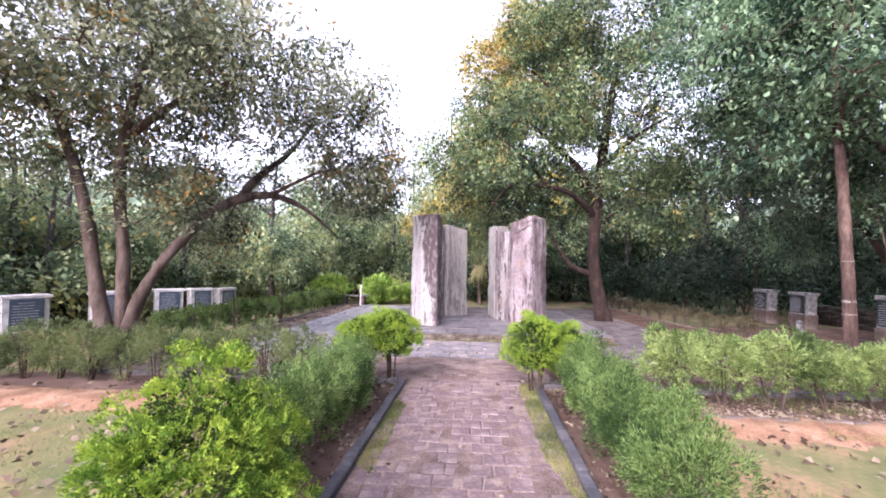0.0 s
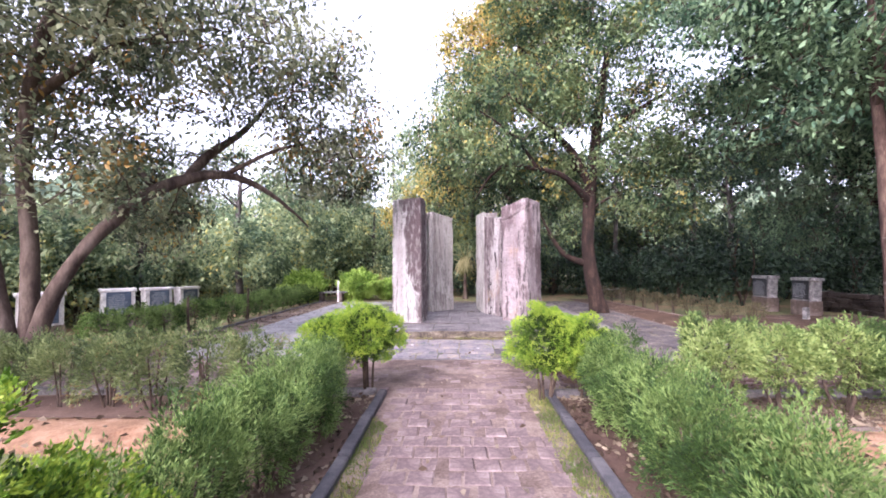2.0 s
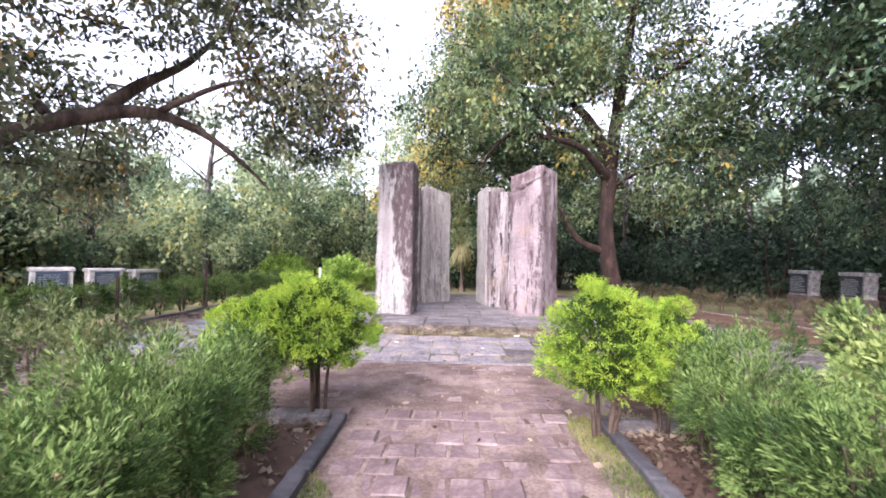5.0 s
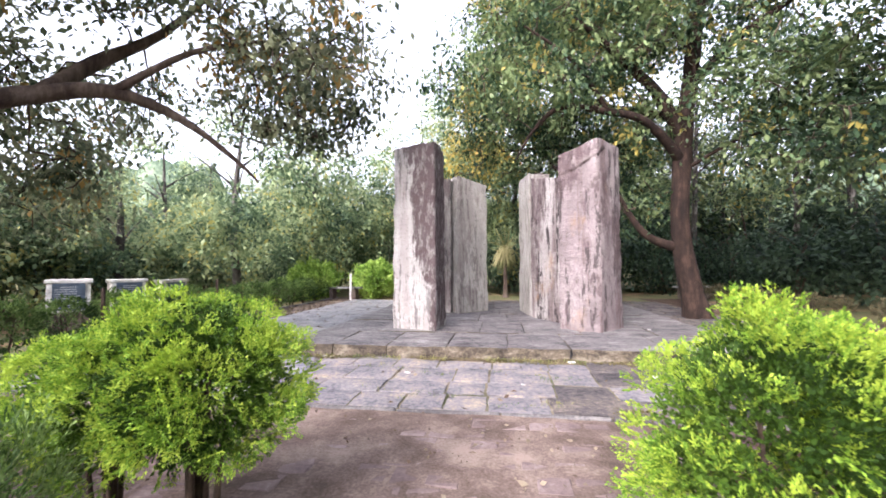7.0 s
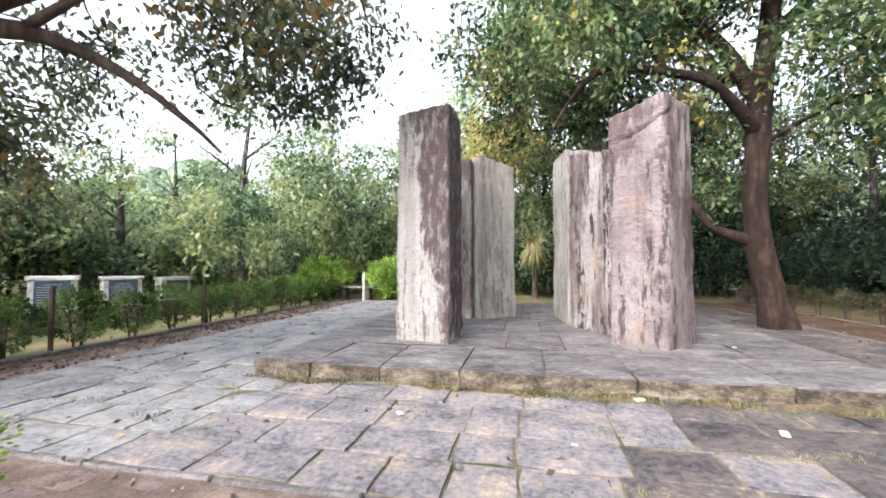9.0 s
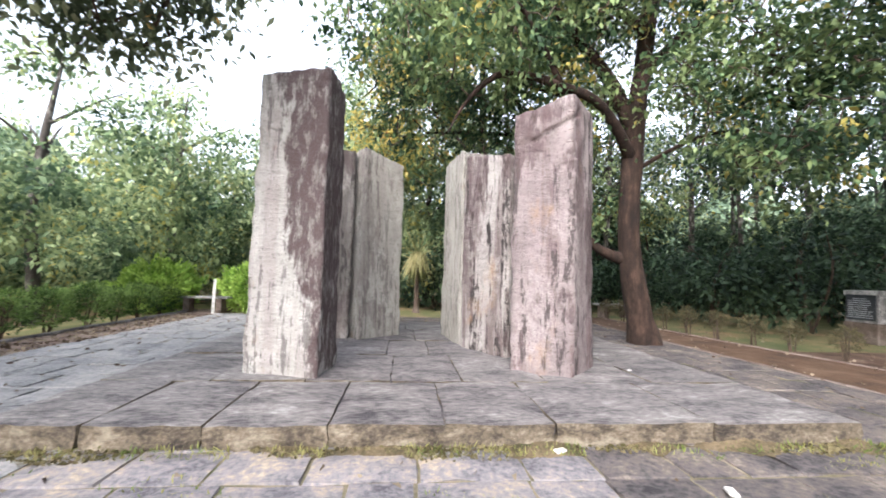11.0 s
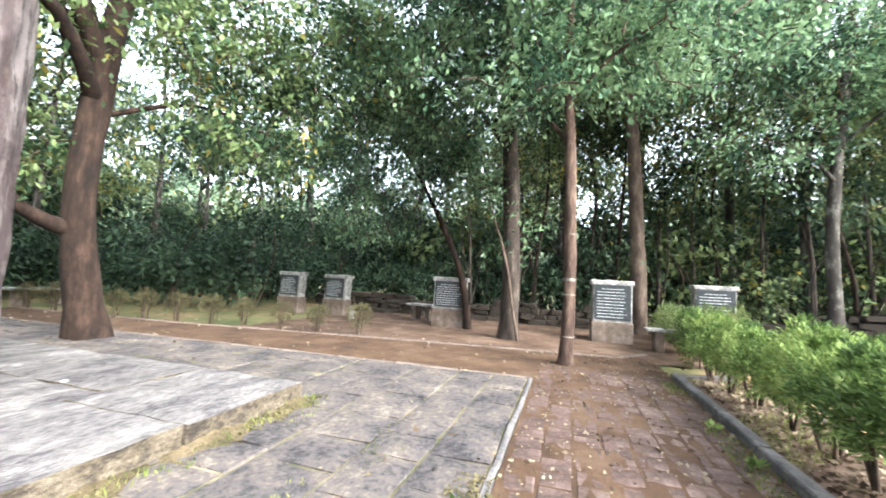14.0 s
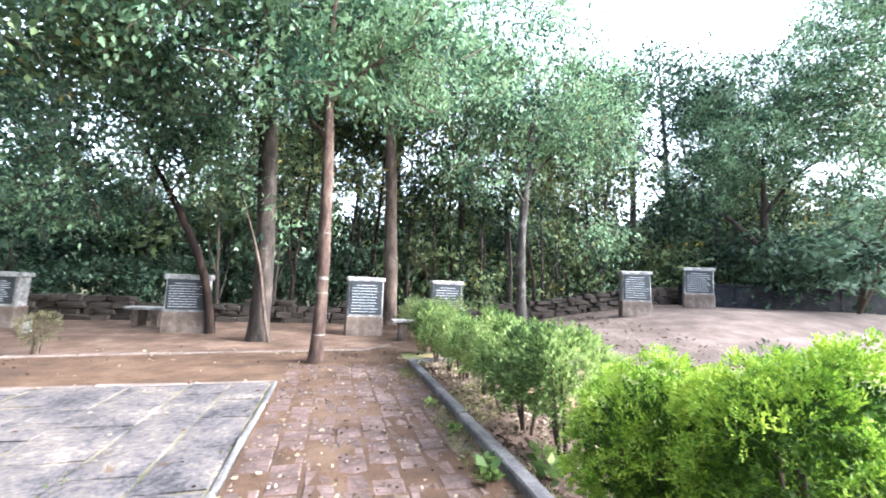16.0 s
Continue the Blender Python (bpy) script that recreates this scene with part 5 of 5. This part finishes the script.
tree("broad_tree", "broad dark tree with forking limbs beyond the bank",
     [[(12.2, -8.4, 0.7, 0.26), (12.2, -8.4, 1.4, 0.2), (12.1, -8.3, 2.6, 0.18), (11.8, -7.9, 4.4, 0.12), (11.5, -7.5, 6.5, 0.05)],
      [(12.1, -8.3, 2.2, 0.12), (11.5, -9.0, 3.2, 0.08), (10.6, -9.8, 3.9, 0.04)], [(12.0, -8.2, 3.0, 0.12), (12.4, -7.0, 4.2, 0.08), (12.8, -5.8, 5.0, 0.04)], [(11.8, -7.9, 4.4, 0.09), (10.8, -8.0, 5.6, 0.05), (9.9, -8.2, 6.2, 0.02)]],
     [(11.8, -7.8, 7.4, 2.6, 2.6, 1.8), (10.0, -9.0, 6.0, 2.0, 2.0, 1.6), (12.8, -5.8, 5.6, 1.6, 1.8, 1.4), (10.4, -10.2, 4.2, 1.4, 1.4, 0.9), (11.0, -6.2, 6.6, 1.4, 1.6, 1.2), (13.0, -9.6, 10.2, 2.4, 2.4, 1.8), (11.4, -11.0, 8.4, 2.2, 2.2, 1.8), (12.4, -7.6, 9.4, 2.0, 2.2, 1.6), (9.6, -11.5, 6.2, 1.8, 1.8, 1.4), (10.4, -10.2, 10.0, 2.0, 2.0, 1.6), (13.6, -7.4, 8.2, 1.8, 1.8, 1.6), (9.4, -9.6, 8.4, 1.6, 1.6, 1.4), (9.4, -11.4, 11.0, 2.0, 2.0, 1.8), (8.4, -12.4, 13.0, 2.2, 2.0, 1.8), (10.6, -10.8, 12.6, 2.0, 2.0, 1.6), (9.6, -8.6, 10.4, 2.0, 2.0, 1.9), (10.3, -8.3, 8.4, 1.6, 1.6, 1.4), (8.8, -9.4, 12.6, 1.8, 1.8, 1.5)], 1900, 36, 0.14, 0.22, 0.28, M_BARK_DARK, M_LEAF_DARK, 109)


# Added tree, standing in for yellow leaves at the large tree's top.
tree("added_yellow_tree", "added tall tree with yellow leaves behind the stones",
     [[(2.6, 21.0, -0.1, 0.26), (2.6, 21.0, 0.6, 0.2), (2.5, 21.0, 3.0, 0.17), (2.3, 20.8, 6.0, 0.13), (2.2, 20.6, 9.5, 0.07), (2.2, 20.5, 12.5, 0.03)],
      [(2.4, 20.9, 4.6, 0.08), (1.2, 20.6, 6.0, 0.05), (-0.2, 20.4, 7.0, 0.02)], [(2.3, 20.8, 6.4, 0.08), (3.6, 20.4, 8.0, 0.05), (4.8, 20.0, 9.0, 0.02)], [(2.2, 20.6, 8.6, 0.06), (1.0, 20.4, 10.4, 0.03), (0.2, 20.2, 11.6, 0.01)]],
     [(0.4, 20.4, 8.0, 1.9, 1.5, 1.5), (2.4, 20.5, 11.2, 2.2, 1.8, 1.9), (4.4, 20.0, 9.4, 1.8, 1.6, 1.5), (0.6, 20.2, 11.6, 1.6, 1.4, 1.6), (-0.8, 20.8, 5.6, 1.3, 1.2, 1.2), (2.4, 20.2, 13.6, 2.0, 1.6, 1.4), (-2.6, 21.6, 4.2, 1.2, 1.0, 1.0), (1.6, 20.2, 9.6, 1.6, 1.4, 1.3), (3.6, 19.6, 12.6, 1.8, 1.6, 1.5)], 760, 34, 0.2, 0.25, 0.32, M_BARK, M_LEAF_YELLOW, 110)


def sapling(seed):
    r = random.Random(seed)
    st = [[(0, 0, -0.1, 0.07), (r.uniform(-0.1, 0.1), r.uniform(-0.1, 0.1), 1.6, 0.055), (r.uniform(-0.3, 0.3), r.uniform(-0.3, 0.3), 4.0, 0.04), (r.uniform(-0.6, 0.6), r.uniform(-0.6, 0.6), 7.0, 0.015)],
          [(0, 0, 1.2, 0.03), (r.uniform(-0.4, 0.4), r.uniform(0.3, 0.6), 2.4, 0.02), (r.uniform(-0.6, 0.6), r.uniform(0.5, 1.0), 3.6, 0.01)],
          [(0, 0, 0.4, 0.03), (r.uniform(-0.4, 0.4), r.uniform(-0.7, -0.3), 1.8, 0.02), (r.uniform(-0.6, 0.6), r.uniform(-1.2, -0.6), 3.2, 0.01)]]
    return tree("sapling", "slender bare-stemmed sapling at the edge of the wood", st, [(0, 0, 6.0, 1.2, 1.2, 1.2), (0.3, 0.5, 4.2, 0.8, 0.8, 0.6)], 60, 26, 0.16, 0.24, 0.26, M_BARK_DARK if seed % 2 else M_BARK, M_LEAF_FAR, seed, 0.4)


def palm():
    ob = thing("drooping_palm", pose(0.25, 21.0, 0), "small palm with a skirt of drooping straw-coloured fronds", "palm")
    part("trunk", tubes_mesh("trunk", [[(0, 0, -0.05, 0.16), (0, 0, 0.2, 0.09), (0, 0, 0.9, 0.07), (0, 0, 1.7, 0.06)]], M_BARK_PALE, 10, 0.06, 3), M_BARK_PALE, ob)
    rng = np.random.default_rng(5)
    n = 420
    a = rng.uniform(0, 2 * np.pi, n)
    at = np.stack([0.25 * np.cos(a) * rng.random(n), 0.25 * np.sin(a) * rng.random(n), 1.6 + 0.5 * rng.random(n)], 1)
    along = np.stack([np.cos(a) * 0.4, np.sin(a) * 0.4, np.where(rng.random(n) < 0.8, rng.uniform(-2.4, -0.5, n), rng.uniform(0, 0.8, n))], 1)
    v, q = leaf_arrays(at, along, 0.75, 0.022, rng)
    tagged(part("fronds", mesh_of("fronds", v, q, M_STRAW), M_STRAW, ob), kind="stuff")


M_STRAW = leaf_material("straw_frond", (0.08, 0.09, 0.03), (0.2, 0.2, 0.08), (0.36, 0.33, 0.17))
palm()

# ---- woodland ----
def wood_tree(h, spread, seed, leaf, low=0.25, n=230, per=26, size=0.2, bark=None):
    r = random.Random(seed)
    st = [[(0, 0, -0.3, 0.2), (0, 0, 0.4, 0.15), (r.uniform(-0.2, 0.2), r.uniform(-0.2, 0.2), h * 0.4, 0.12), (r.uniform(-0.4, 0.4), r.uniform(-0.4, 0.4), h * 0.9, 0.03)]]
    for i in range(5):
        a, z = r.uniform(0, 6.28), h * r.uniform(0.3, 0.65)
        st.append([(0, 0, z, 0.05), (math.cos(a) * spread * 0.3, math.sin(a) * spread * 0.3, z + 0.6, 0.03), (math.cos(a) * spread * 0.6, math.sin(a) * spread * 0.6, z + 1.1, 0.01)])
    bl = []
    for i in range(9):
        a, f = r.uniform(0, 6.28), r.uniform(low, 0.95)
        w = spread * (0.75 if f < 0.8 else 0.4)
        bl.append((math.cos(a) * w, math.sin(a) * w, h * f, spread * r.uniform(0.35, 0.65), spread * r.uniform(0.35, 0.65), h * r.uniform(0.08, 0.15)))
    return tree("woodland_tree", "tree in the dense wood round the clearing", st, bl, n, per, size, 0.24, 0.34, bark or M_BARK_GREY, leaf, seed, 0.4, twigs=False)


woods = [wood_tree(10.5, 2.8, 201, M_LEAF_FAR), wood_tree(9.0, 2.5, 202, M_LEAF_DEEP), wood_tree(12.5, 3.0, 203, M_LEAF_DEEP, 0.35), wood_tree(7.0, 2.4, 204, M_LEAF_FAR, 0.12), wood_tree(5.8, 2.4, 205, M_LEAF_HAZY, 0.1, 260, 28, 0.2), wood_tree(7.5, 2.7, 206, M_LEAF_HAZY, 0.12, 280, 28, 0.2),
         wood_tree(10.5, 2.9, 207, M_LEAF_FAR, 0.1, 120, 14, 0.36), wood_tree(12.0, 3.0, 208, M_LEAF_DEEP, 0.1, 120, 14, 0.36), wood_tree(9.0, 3.0, 209, M_LEAF_HAZY, 0.1, 120, 14, 0.36),
         wood_tree(12.5, 2.7, 210, M_LEAF_HAZY, 0.25, 240, 26, 0.22)]


def thicket(seed, leaf):
    r = random.Random(seed)
    st = [[(0, 0, -0.2, 0.04), (r.uniform(-0.5, 0.5), r.uniform(-0.5, 0.5), 1.2, 0.03), (r.uniform(-1, 1), r.uniform(-1, 1), 2.2, 0.01)] for _ in range(4)]
    bl = [(r.uniform(-1.2, 1.2), r.uniform(-1.2, 1.2), r.uniform(0.4, 2.2), 0.9, 0.9, 0.6) for _ in range(8)]
    return tree("thicket", "tangled undergrowth at the edge of the wood", st, bl, 90, 18, 0.2, 0.27, 0.3, M_TWIG, leaf, seed, 0.3, 4, twigs=False)


scrub = [thicket(211, M_LEAF_DEEP), thicket(212, M_LEAF_FAR), thicket(213, M_LEAF_DEEP), thicket(214, M_LEAF_HAZY)]
rw = random.Random(77)


def scatter(kinds_, spots_, smin, smax):
    for x, y, k in spots_:
        o = kinds_[k]
        s = rw.uniform(smin, smax)
        m = pose(x, y, gz(x, y) - 0.05, 0, 0, rw.uniform(0, 360)) @ Matrix.Diagonal((s, s, s * rw.uniform(0.9, 1.1), 1))
        if o not in used:
            used.add(o)
            o.matrix_world = m
        else:
            copy_thing(o, m @ Matrix.Diagonal((1 / o.scale[0], 1 / o.scale[1], 1 / o.scale[2], 1)))


east = [(rw.uniform(14, 17), -12 + i * 2.6 + rw.uniform(-0.7, 0.7), rw.choice((1, 2, 1, 0))) for i in range(15)] + [(rw.uniform(19, 24), -12 + i * 3.4, rw.choice((6, 7))) for i in range(12)]
north = [(-16 + i * 2.7 + rw.uniform(-0.6, 0.6), rw.uniform(24.5, 28), rw.choice((5, 5, 4) if i < 8 else (1, 0, 3) if i < 9 else (1, 2, 0))) for i in range(13)] + [(-22 + i * 4, rw.uniform(31, 36), 8 if i < 5 else rw.choice((6, 7))) for i in range(12)]
west = [(rw.uniform(-17, -14.5), -4 + i * 3.2 + rw.uniform(-0.8, 0.8), rw.choice((5, 4, 4, 3))) for i in range(9)] + [(rw.uniform(-26, -20), -6 + i * 3.6, 8) for i in range(9)]
near_west = [(-1.4, 25.4, 9), (0.9, 26.5, 9), (-4.2, 27.5, 9), (-9.3, 18.6, 5), (-12.3, 16.8, 4), (-8.2, 22.6, 5), (-13.4, 12.4, 4)]
far = near_west + [(24 + rw.uniform(0, 8), -16 + i * 7.5, rw.choice((6, 7))) for i in range(7)] + [(-30 + i * 7.0, rw.uniform(37, 44), 8 if i < 5 else 7) for i in range(9)] + [(rw.uniform(-34, -27), -8 + i * 4.2, 8) for i in range(11)]
south = [(8 + i * 3.0, rw.uniform(-18, -12), rw.choice((1, 2, 0))) for i in range(6)] + [(-14 + i * 6, rw.uniform(-24, -19), 8) for i in range(3)]
scatter(woods, east + north + west + far + south, 0.85, 1.15)
edge = [(rw.uniform(13.8, 15.2), -10 + i * 1.9, rw.choice((1, 1, 2)) if i < 9 else rw.choice((0, 2))) for i in range(17)] + [(-13 + i * 2.0, rw.uniform(23, 24.5), rw.choice((3, 3) if i < 6 else (0, 1, 2))) for i in range(14)] + \
       [(rw.uniform(-14, -12.6), 1 + i * 2.0, 3) for i in range(12)] + [(rw.uniform(8.8, 11), 17.5 + i * 1.6, rw.choice((0, 2))) for i in range(4)]
scatter(scrub, edge, 0.75, 1.15)
backs = [(rw.uniform(16, 19), -14 + i * 1.9, rw.choice((0, 2, 1))) for i in range(22)] + [(-20 + i * 2.0, rw.uniform(27, 31), rw.choice((3, 3) if i < 10 else (0, 1, 2))) for i in range(22)] + [(rw.uniform(-20, -17), -4 + i * 2.1, rw.choice((1, 3, 3))) for i in range(16)] + [(9 + i * 2.0, rw.uniform(-8, -6.5), rw.choice((0, 2))) for i in range(5)]
scatter(scrub, backs, 1.2, 1.9)


def far_wood():
    """The wood going on in the distance: a rough belt of tree tops all round."""
    n, rows = 420, 7
    v = []
    for i in range(n):
        a = 2 * math.pi * i / n
        p = Vector((math.cos(a), math.sin(a), 0))
        top = 12 + 4 * noise.noise(p * 6) + 3 * noise.noise(p * 19) + 1.6 * noise.noise(p * 47)
        for r in range(rows):
            f = r / (rows - 1)
            rad = 58 + 4 * noise.noise(p * 14 + Vector((0, 0, f * 2.5))) + 2.5 * noise.noise(p * 40 + Vector((0, 0, f * 5))) + 5 * f * f
            v.append((p.x * rad, 8 + p.y * rad, -1 + (top + 1) * f))
    q = [(i * rows + r, ((i + 1) % n) * rows + r, ((i + 1) % n) * rows + r + 1, i * rows + r + 1) for i in range(n) for r in range(rows - 1)]
    # distance haze is mixed into these foliage colours
    m = material("hazy_distant_foliage", [(0.0, (0.035, 0.06, 0.04)), (0.5, (0.09, 0.13, 0.085)), (1.0, (0.20, 0.25, 0.17))], 0.5, 0.95, 1.0, fine=3)
    tagged(new("backdrop", mesh_of("backdrop", v, q, m, True)), "distant belt of hazy green wood", "wood", kind="structure")


far_wood()


saplings = [sapling(231), sapling(232), sapling(233)]
scatter(saplings, [(12.9 + rw.uniform(-0.3, 1.2), -2 + i * 0.85 + rw.uniform(-0.3, 0.3), i % 3) for i in range(16)], 0.8, 1.1)


# ---- litter and grass ----
def scattered(name, label, n, region, size, width, mat, flat, seed, zoff=0.02, keep=None):
    rng = np.random.default_rng(seed)
    x, y = rng.uniform(region[0], region[1], n), rng.uniform(region[2], region[3], n)
    if keep is not None:
        k = keep(x, y, rng)
        x, y = x[k], y[k]
    n = len(x)
    z = rise(x, y) + zoff
    at = np.stack([x, y, z], 1)
    along = rng.standard_normal((n, 3))
    along[:, 2] = rng.uniform(0.0, 0.25, n) if flat else rng.uniform(1.0, 2.5, n)
    v, q = leaf_arrays(at, along, size, width, rng, 0.5 if flat else 0.1)
    tagged(new(name, mesh_of(name, v, q, mat)), label, name.split("_")[-1], kind="stuff")


def beds(x, y, r):
    return ((np.abs(np.abs(x) - 1.45) < 0.42) & (y < 6.7)) | (r.random(len(x)) < 0.18)


scattered("leaf_litter", "dry fallen leaves on earth and paving", 9000, (-6.5, 8.0, 0.5, 19), 0.065, 0.3, M_LITTER, True, 1, 0.03, lambda x, y, r: beds(x, y, r) & ~((np.abs(x - 0.25) < 3.1) & (y > 10.4) & (y < 16.6)))
scattered("bed_litter", "dry leaves lying in the hedge beds", 3500, (-1.9, 1.95, 1.0, 6.7), 0.06, 0.32, M_LITTER, True, 2, 0.02, lambda x, y, r: np.abs(np.abs(x) - 1.45) < 0.42)
scattered("cross_litter", "dry leaves on the cross path", 1000, (1.2, 7.5, 6.75, 8.5), 0.038, 0.32, M_LITTER, True, 3, 0.03)
scattered("earth_crumbs", "crumbs of earth and leaf on the trodden ground", 420, (-5.0, 1.3, 6.9, 8.5), 0.03, 0.4, M_LITTER, True, 13, 0.022, lambda x, y, r: np.sin(x * 2.3 + 1) + np.sin(y * 5 + x) + r.random(len(x)) > 0.3)
scattered("kerb_litter", "dry leaves in the bed behind the kerb", 2600, (1.1, 6.6, 5.75, 6.64), 0.05, 0.32, M_LITTER, True, 14, 0.018)
scattered("strip_litter", "dry leaves on the strip beside the flagstones", 1600, (-6.1, -5.1, 8.6, 19), 0.06, 0.35, M_LITTER, True, 19, 0.02)
scattered("far_litter", "dry leaves on the open ground", 4000, (-12, 12, 0, 6), 0.08, 0.35, M_LITTER, True, 4, 0.012, lambda x, y, r: np.abs(x) > 1.7)
scattered("path_grass", "thin grass along the edges of the path", 130000, (-0.96, 1.0, 0.6, 8.5), 0.04, 0.09, M_GRASS, False, 5, 0.0, lambda x, y, r: (np.abs(np.abs(x - 0.02) - 0.87) < np.where(x > 0, 0.14, 0.09)) & ((np.sin(y * 2.1 + x * 3) > -0.3) | (x > 0.78 + 0.08 * np.sin(y * 3.7))) & (y < 6.9))
scattered("joint_grass", "tufts of grass along the foot of the platform", 1300, (-2.9, 3.6, 10.25, 10.42), 0.06, 0.06, M_GRASS, False, 6, 0.02, lambda x, y, r: np.sin(x * 3.1) + np.sin(x * 7.7 + 1) > -0.4)
scattered("kerb_grass", "grass and weeds along the cross kerb", 1800, (1.1, 6.0, 6.78, 6.98), 0.055, 0.07, M_GRASS, False, 7, 0.0, lambda x, y, r: np.sin(x * 2.3) > -0.2)
scattered("bed_grass", "patchy yellow-green grass behind the kerb", 9000, (1.2, 6.6, 5.2, 6.6), 0.05, 0.08, M_GRASS, False, 17, 0.0, lambda x, y, r: np.sin(x * 3.3) + np.sin(y * 6 + x * 1.7) > 0.2)
scattered("flag_grass", "small grass tufts in the flagstone joints", 9000, (-4.5, 3.6, 8.6, 10.35), 0.035, 0.1, M_GRASS, False, 18, 0.02, lambda x, y, r: np.sin(x * 4.7 + np.sin(y * 9) * 2) + np.sin(y * 7.3 + x) > 1.25)
scattered("lawn_grass", "short patchy grass", 60000, (-11, 11, 0.5, 5.3), 0.05, 0.06, M_GRASS, False, 8, -0.02, lambda x, y, r: (np.abs(x) > 1.9) & (x < 6.6 + r.random(len(x)) ** 3 * 3) & (np.sin(x * 1.3 + 0.7) + np.sin(y * 1.7 + x * 0.6) > -0.35))


def moss_bank():
    """Earth and moss gathered against the front of the platform."""
    n = 150
    rng = np.random.default_rng(8)
    prof = [(-0.16, 0.016), (-0.08, 0.028), (-0.02, 0.045), (0.06, 0.05)]
    v = []
    for x in np.linspace(-2.8, 3.3, n):
        k = max(0.0, 0.35 + 0.16 * x + 1.6 * noise.noise(Vector((x * 1.9, 2.0, 0))))
        v += [(x, 10.40 + dy * (0.6 + 0.4 * k) + 0.012 * rng.standard_normal(), 0.012 + dz * k * rng.uniform(0.8, 1.2)) for dy, dz in prof]
    k = (np.arange(n - 1)[:, None] * 4 + np.arange(3)[None]).ravel()
    m = material("ochre_moss_and_earth", [(0.0, (0.04, 0.036, 0.016)), (0.4, (0.085, 0.067, 0.037)), (1.0, (0.17, 0.128, 0.08))], 6, 0.95, 0.8, fine=50, crisp=0.6)
    tagged(new("moss_bank", mesh_of("moss_bank", v, np.stack([k, k + 4, k + 5, k + 1], 1), m, True)), "ochre earth and moss against the platform step", "earth", kind="structure")


moss_bank()
M_MOSS = leaf_material("yellow_moss", (0.0462, 0.0441, 0.0168), (0.0882, 0.078, 0.0336), (0.1386, 0.1176, 0.063), None, 0, 0.9, 0.1)
scattered("moss_flecks", "yellow-green moss at the foot of the platform step", 2600, (-2.9, 3.5, 10.2, 10.41), 0.03, 0.45, M_MOSS, True, 9, 0.035, lambda x, y, r: (np.sin(x * 2.1 + 1) + np.sin(x * 5.3) > -0.5 + 9 * (10.36 - y)))
scattered("slab_moss", "moss along the edge of the flagstones", 700, (1.0, 2.6, 8.5, 8.75), 0.03, 0.4, M_MOSS, True, 10, 0.03, lambda x, y, r: np.sin(x * 3.1) + np.sin(x * 1.3) > 0.1)


def kerb_weeds():
    """Small broad-leaved weeds in the cracks beside the kerb."""
    vs, n = [], 26
    rng = np.random.default_rng(300)
    for x, y, s in [(2.55, 6.9, 1.0), (2.75, 6.86, 0.8), (2.5, 6.5, 1.1), (2.75, 6.42, 1.0), (3.4, 6.88, 0.7), (4.2, 6.9, 0.6), (2.1, 8.62, 0.7), (1.6, 8.6, 0.6), (1.55, 5.1, 1.0)]:
        a = rng.uniform(0, 6.28, n)
        at = np.stack([0.05 * np.cos(a) * rng.random(n), 0.05 * np.sin(a) * rng.random(n), 0.02 + 0.07 * rng.random(n)], 1)
        v, q = leaf_arrays(at, np.stack([np.cos(a), np.sin(a), rng.uniform(0.1, 1.2, n)], 1), 0.10, 0.3, rng)
        vs.append(v * s + np.array([x, y, gz(x, y) + 0.01]))
    v = np.concatenate(vs)
    tagged(new("kerb_weeds", mesh_of("kerb_weeds", v, np.arange(len(v)).reshape(-1, 4), M_FRESH)), "small bright green broad-leaved weeds beside the kerb", "weeds", kind="stuff")


kerb_weeds()


def stone_chip(x, y, z, s, yaw):
    bm = box(-0.5, 0.5, -0.3, 0.3, -0.1, 0.1, 0.06, 0.06)
    ob = part("stone_chip", bm, M_CONCRETE_PALE)
    ob.matrix_world = pose(x, y, z, 4, 3, yaw) @ Matrix.Diagonal((s * 0.65, s * 0.65, s * 0.65, 1))
    tagged(ob, "small pale chip of stone on the paving", "stone", "loose chips")


for x, y, z, s, yaw in [(0.93, 10.3, 0.05, 0.13, 20), (1.7, 9.75, 0.05, 0.14, 70), (-0.95, 9.6, 0.05, 0.1, 130), (0.3, 9.3, 0.05, 0.06, 0), (2.4, 12.0, 0.205, 0.09, 40)]:
    stone_chip(x, y, z, s, yaw)
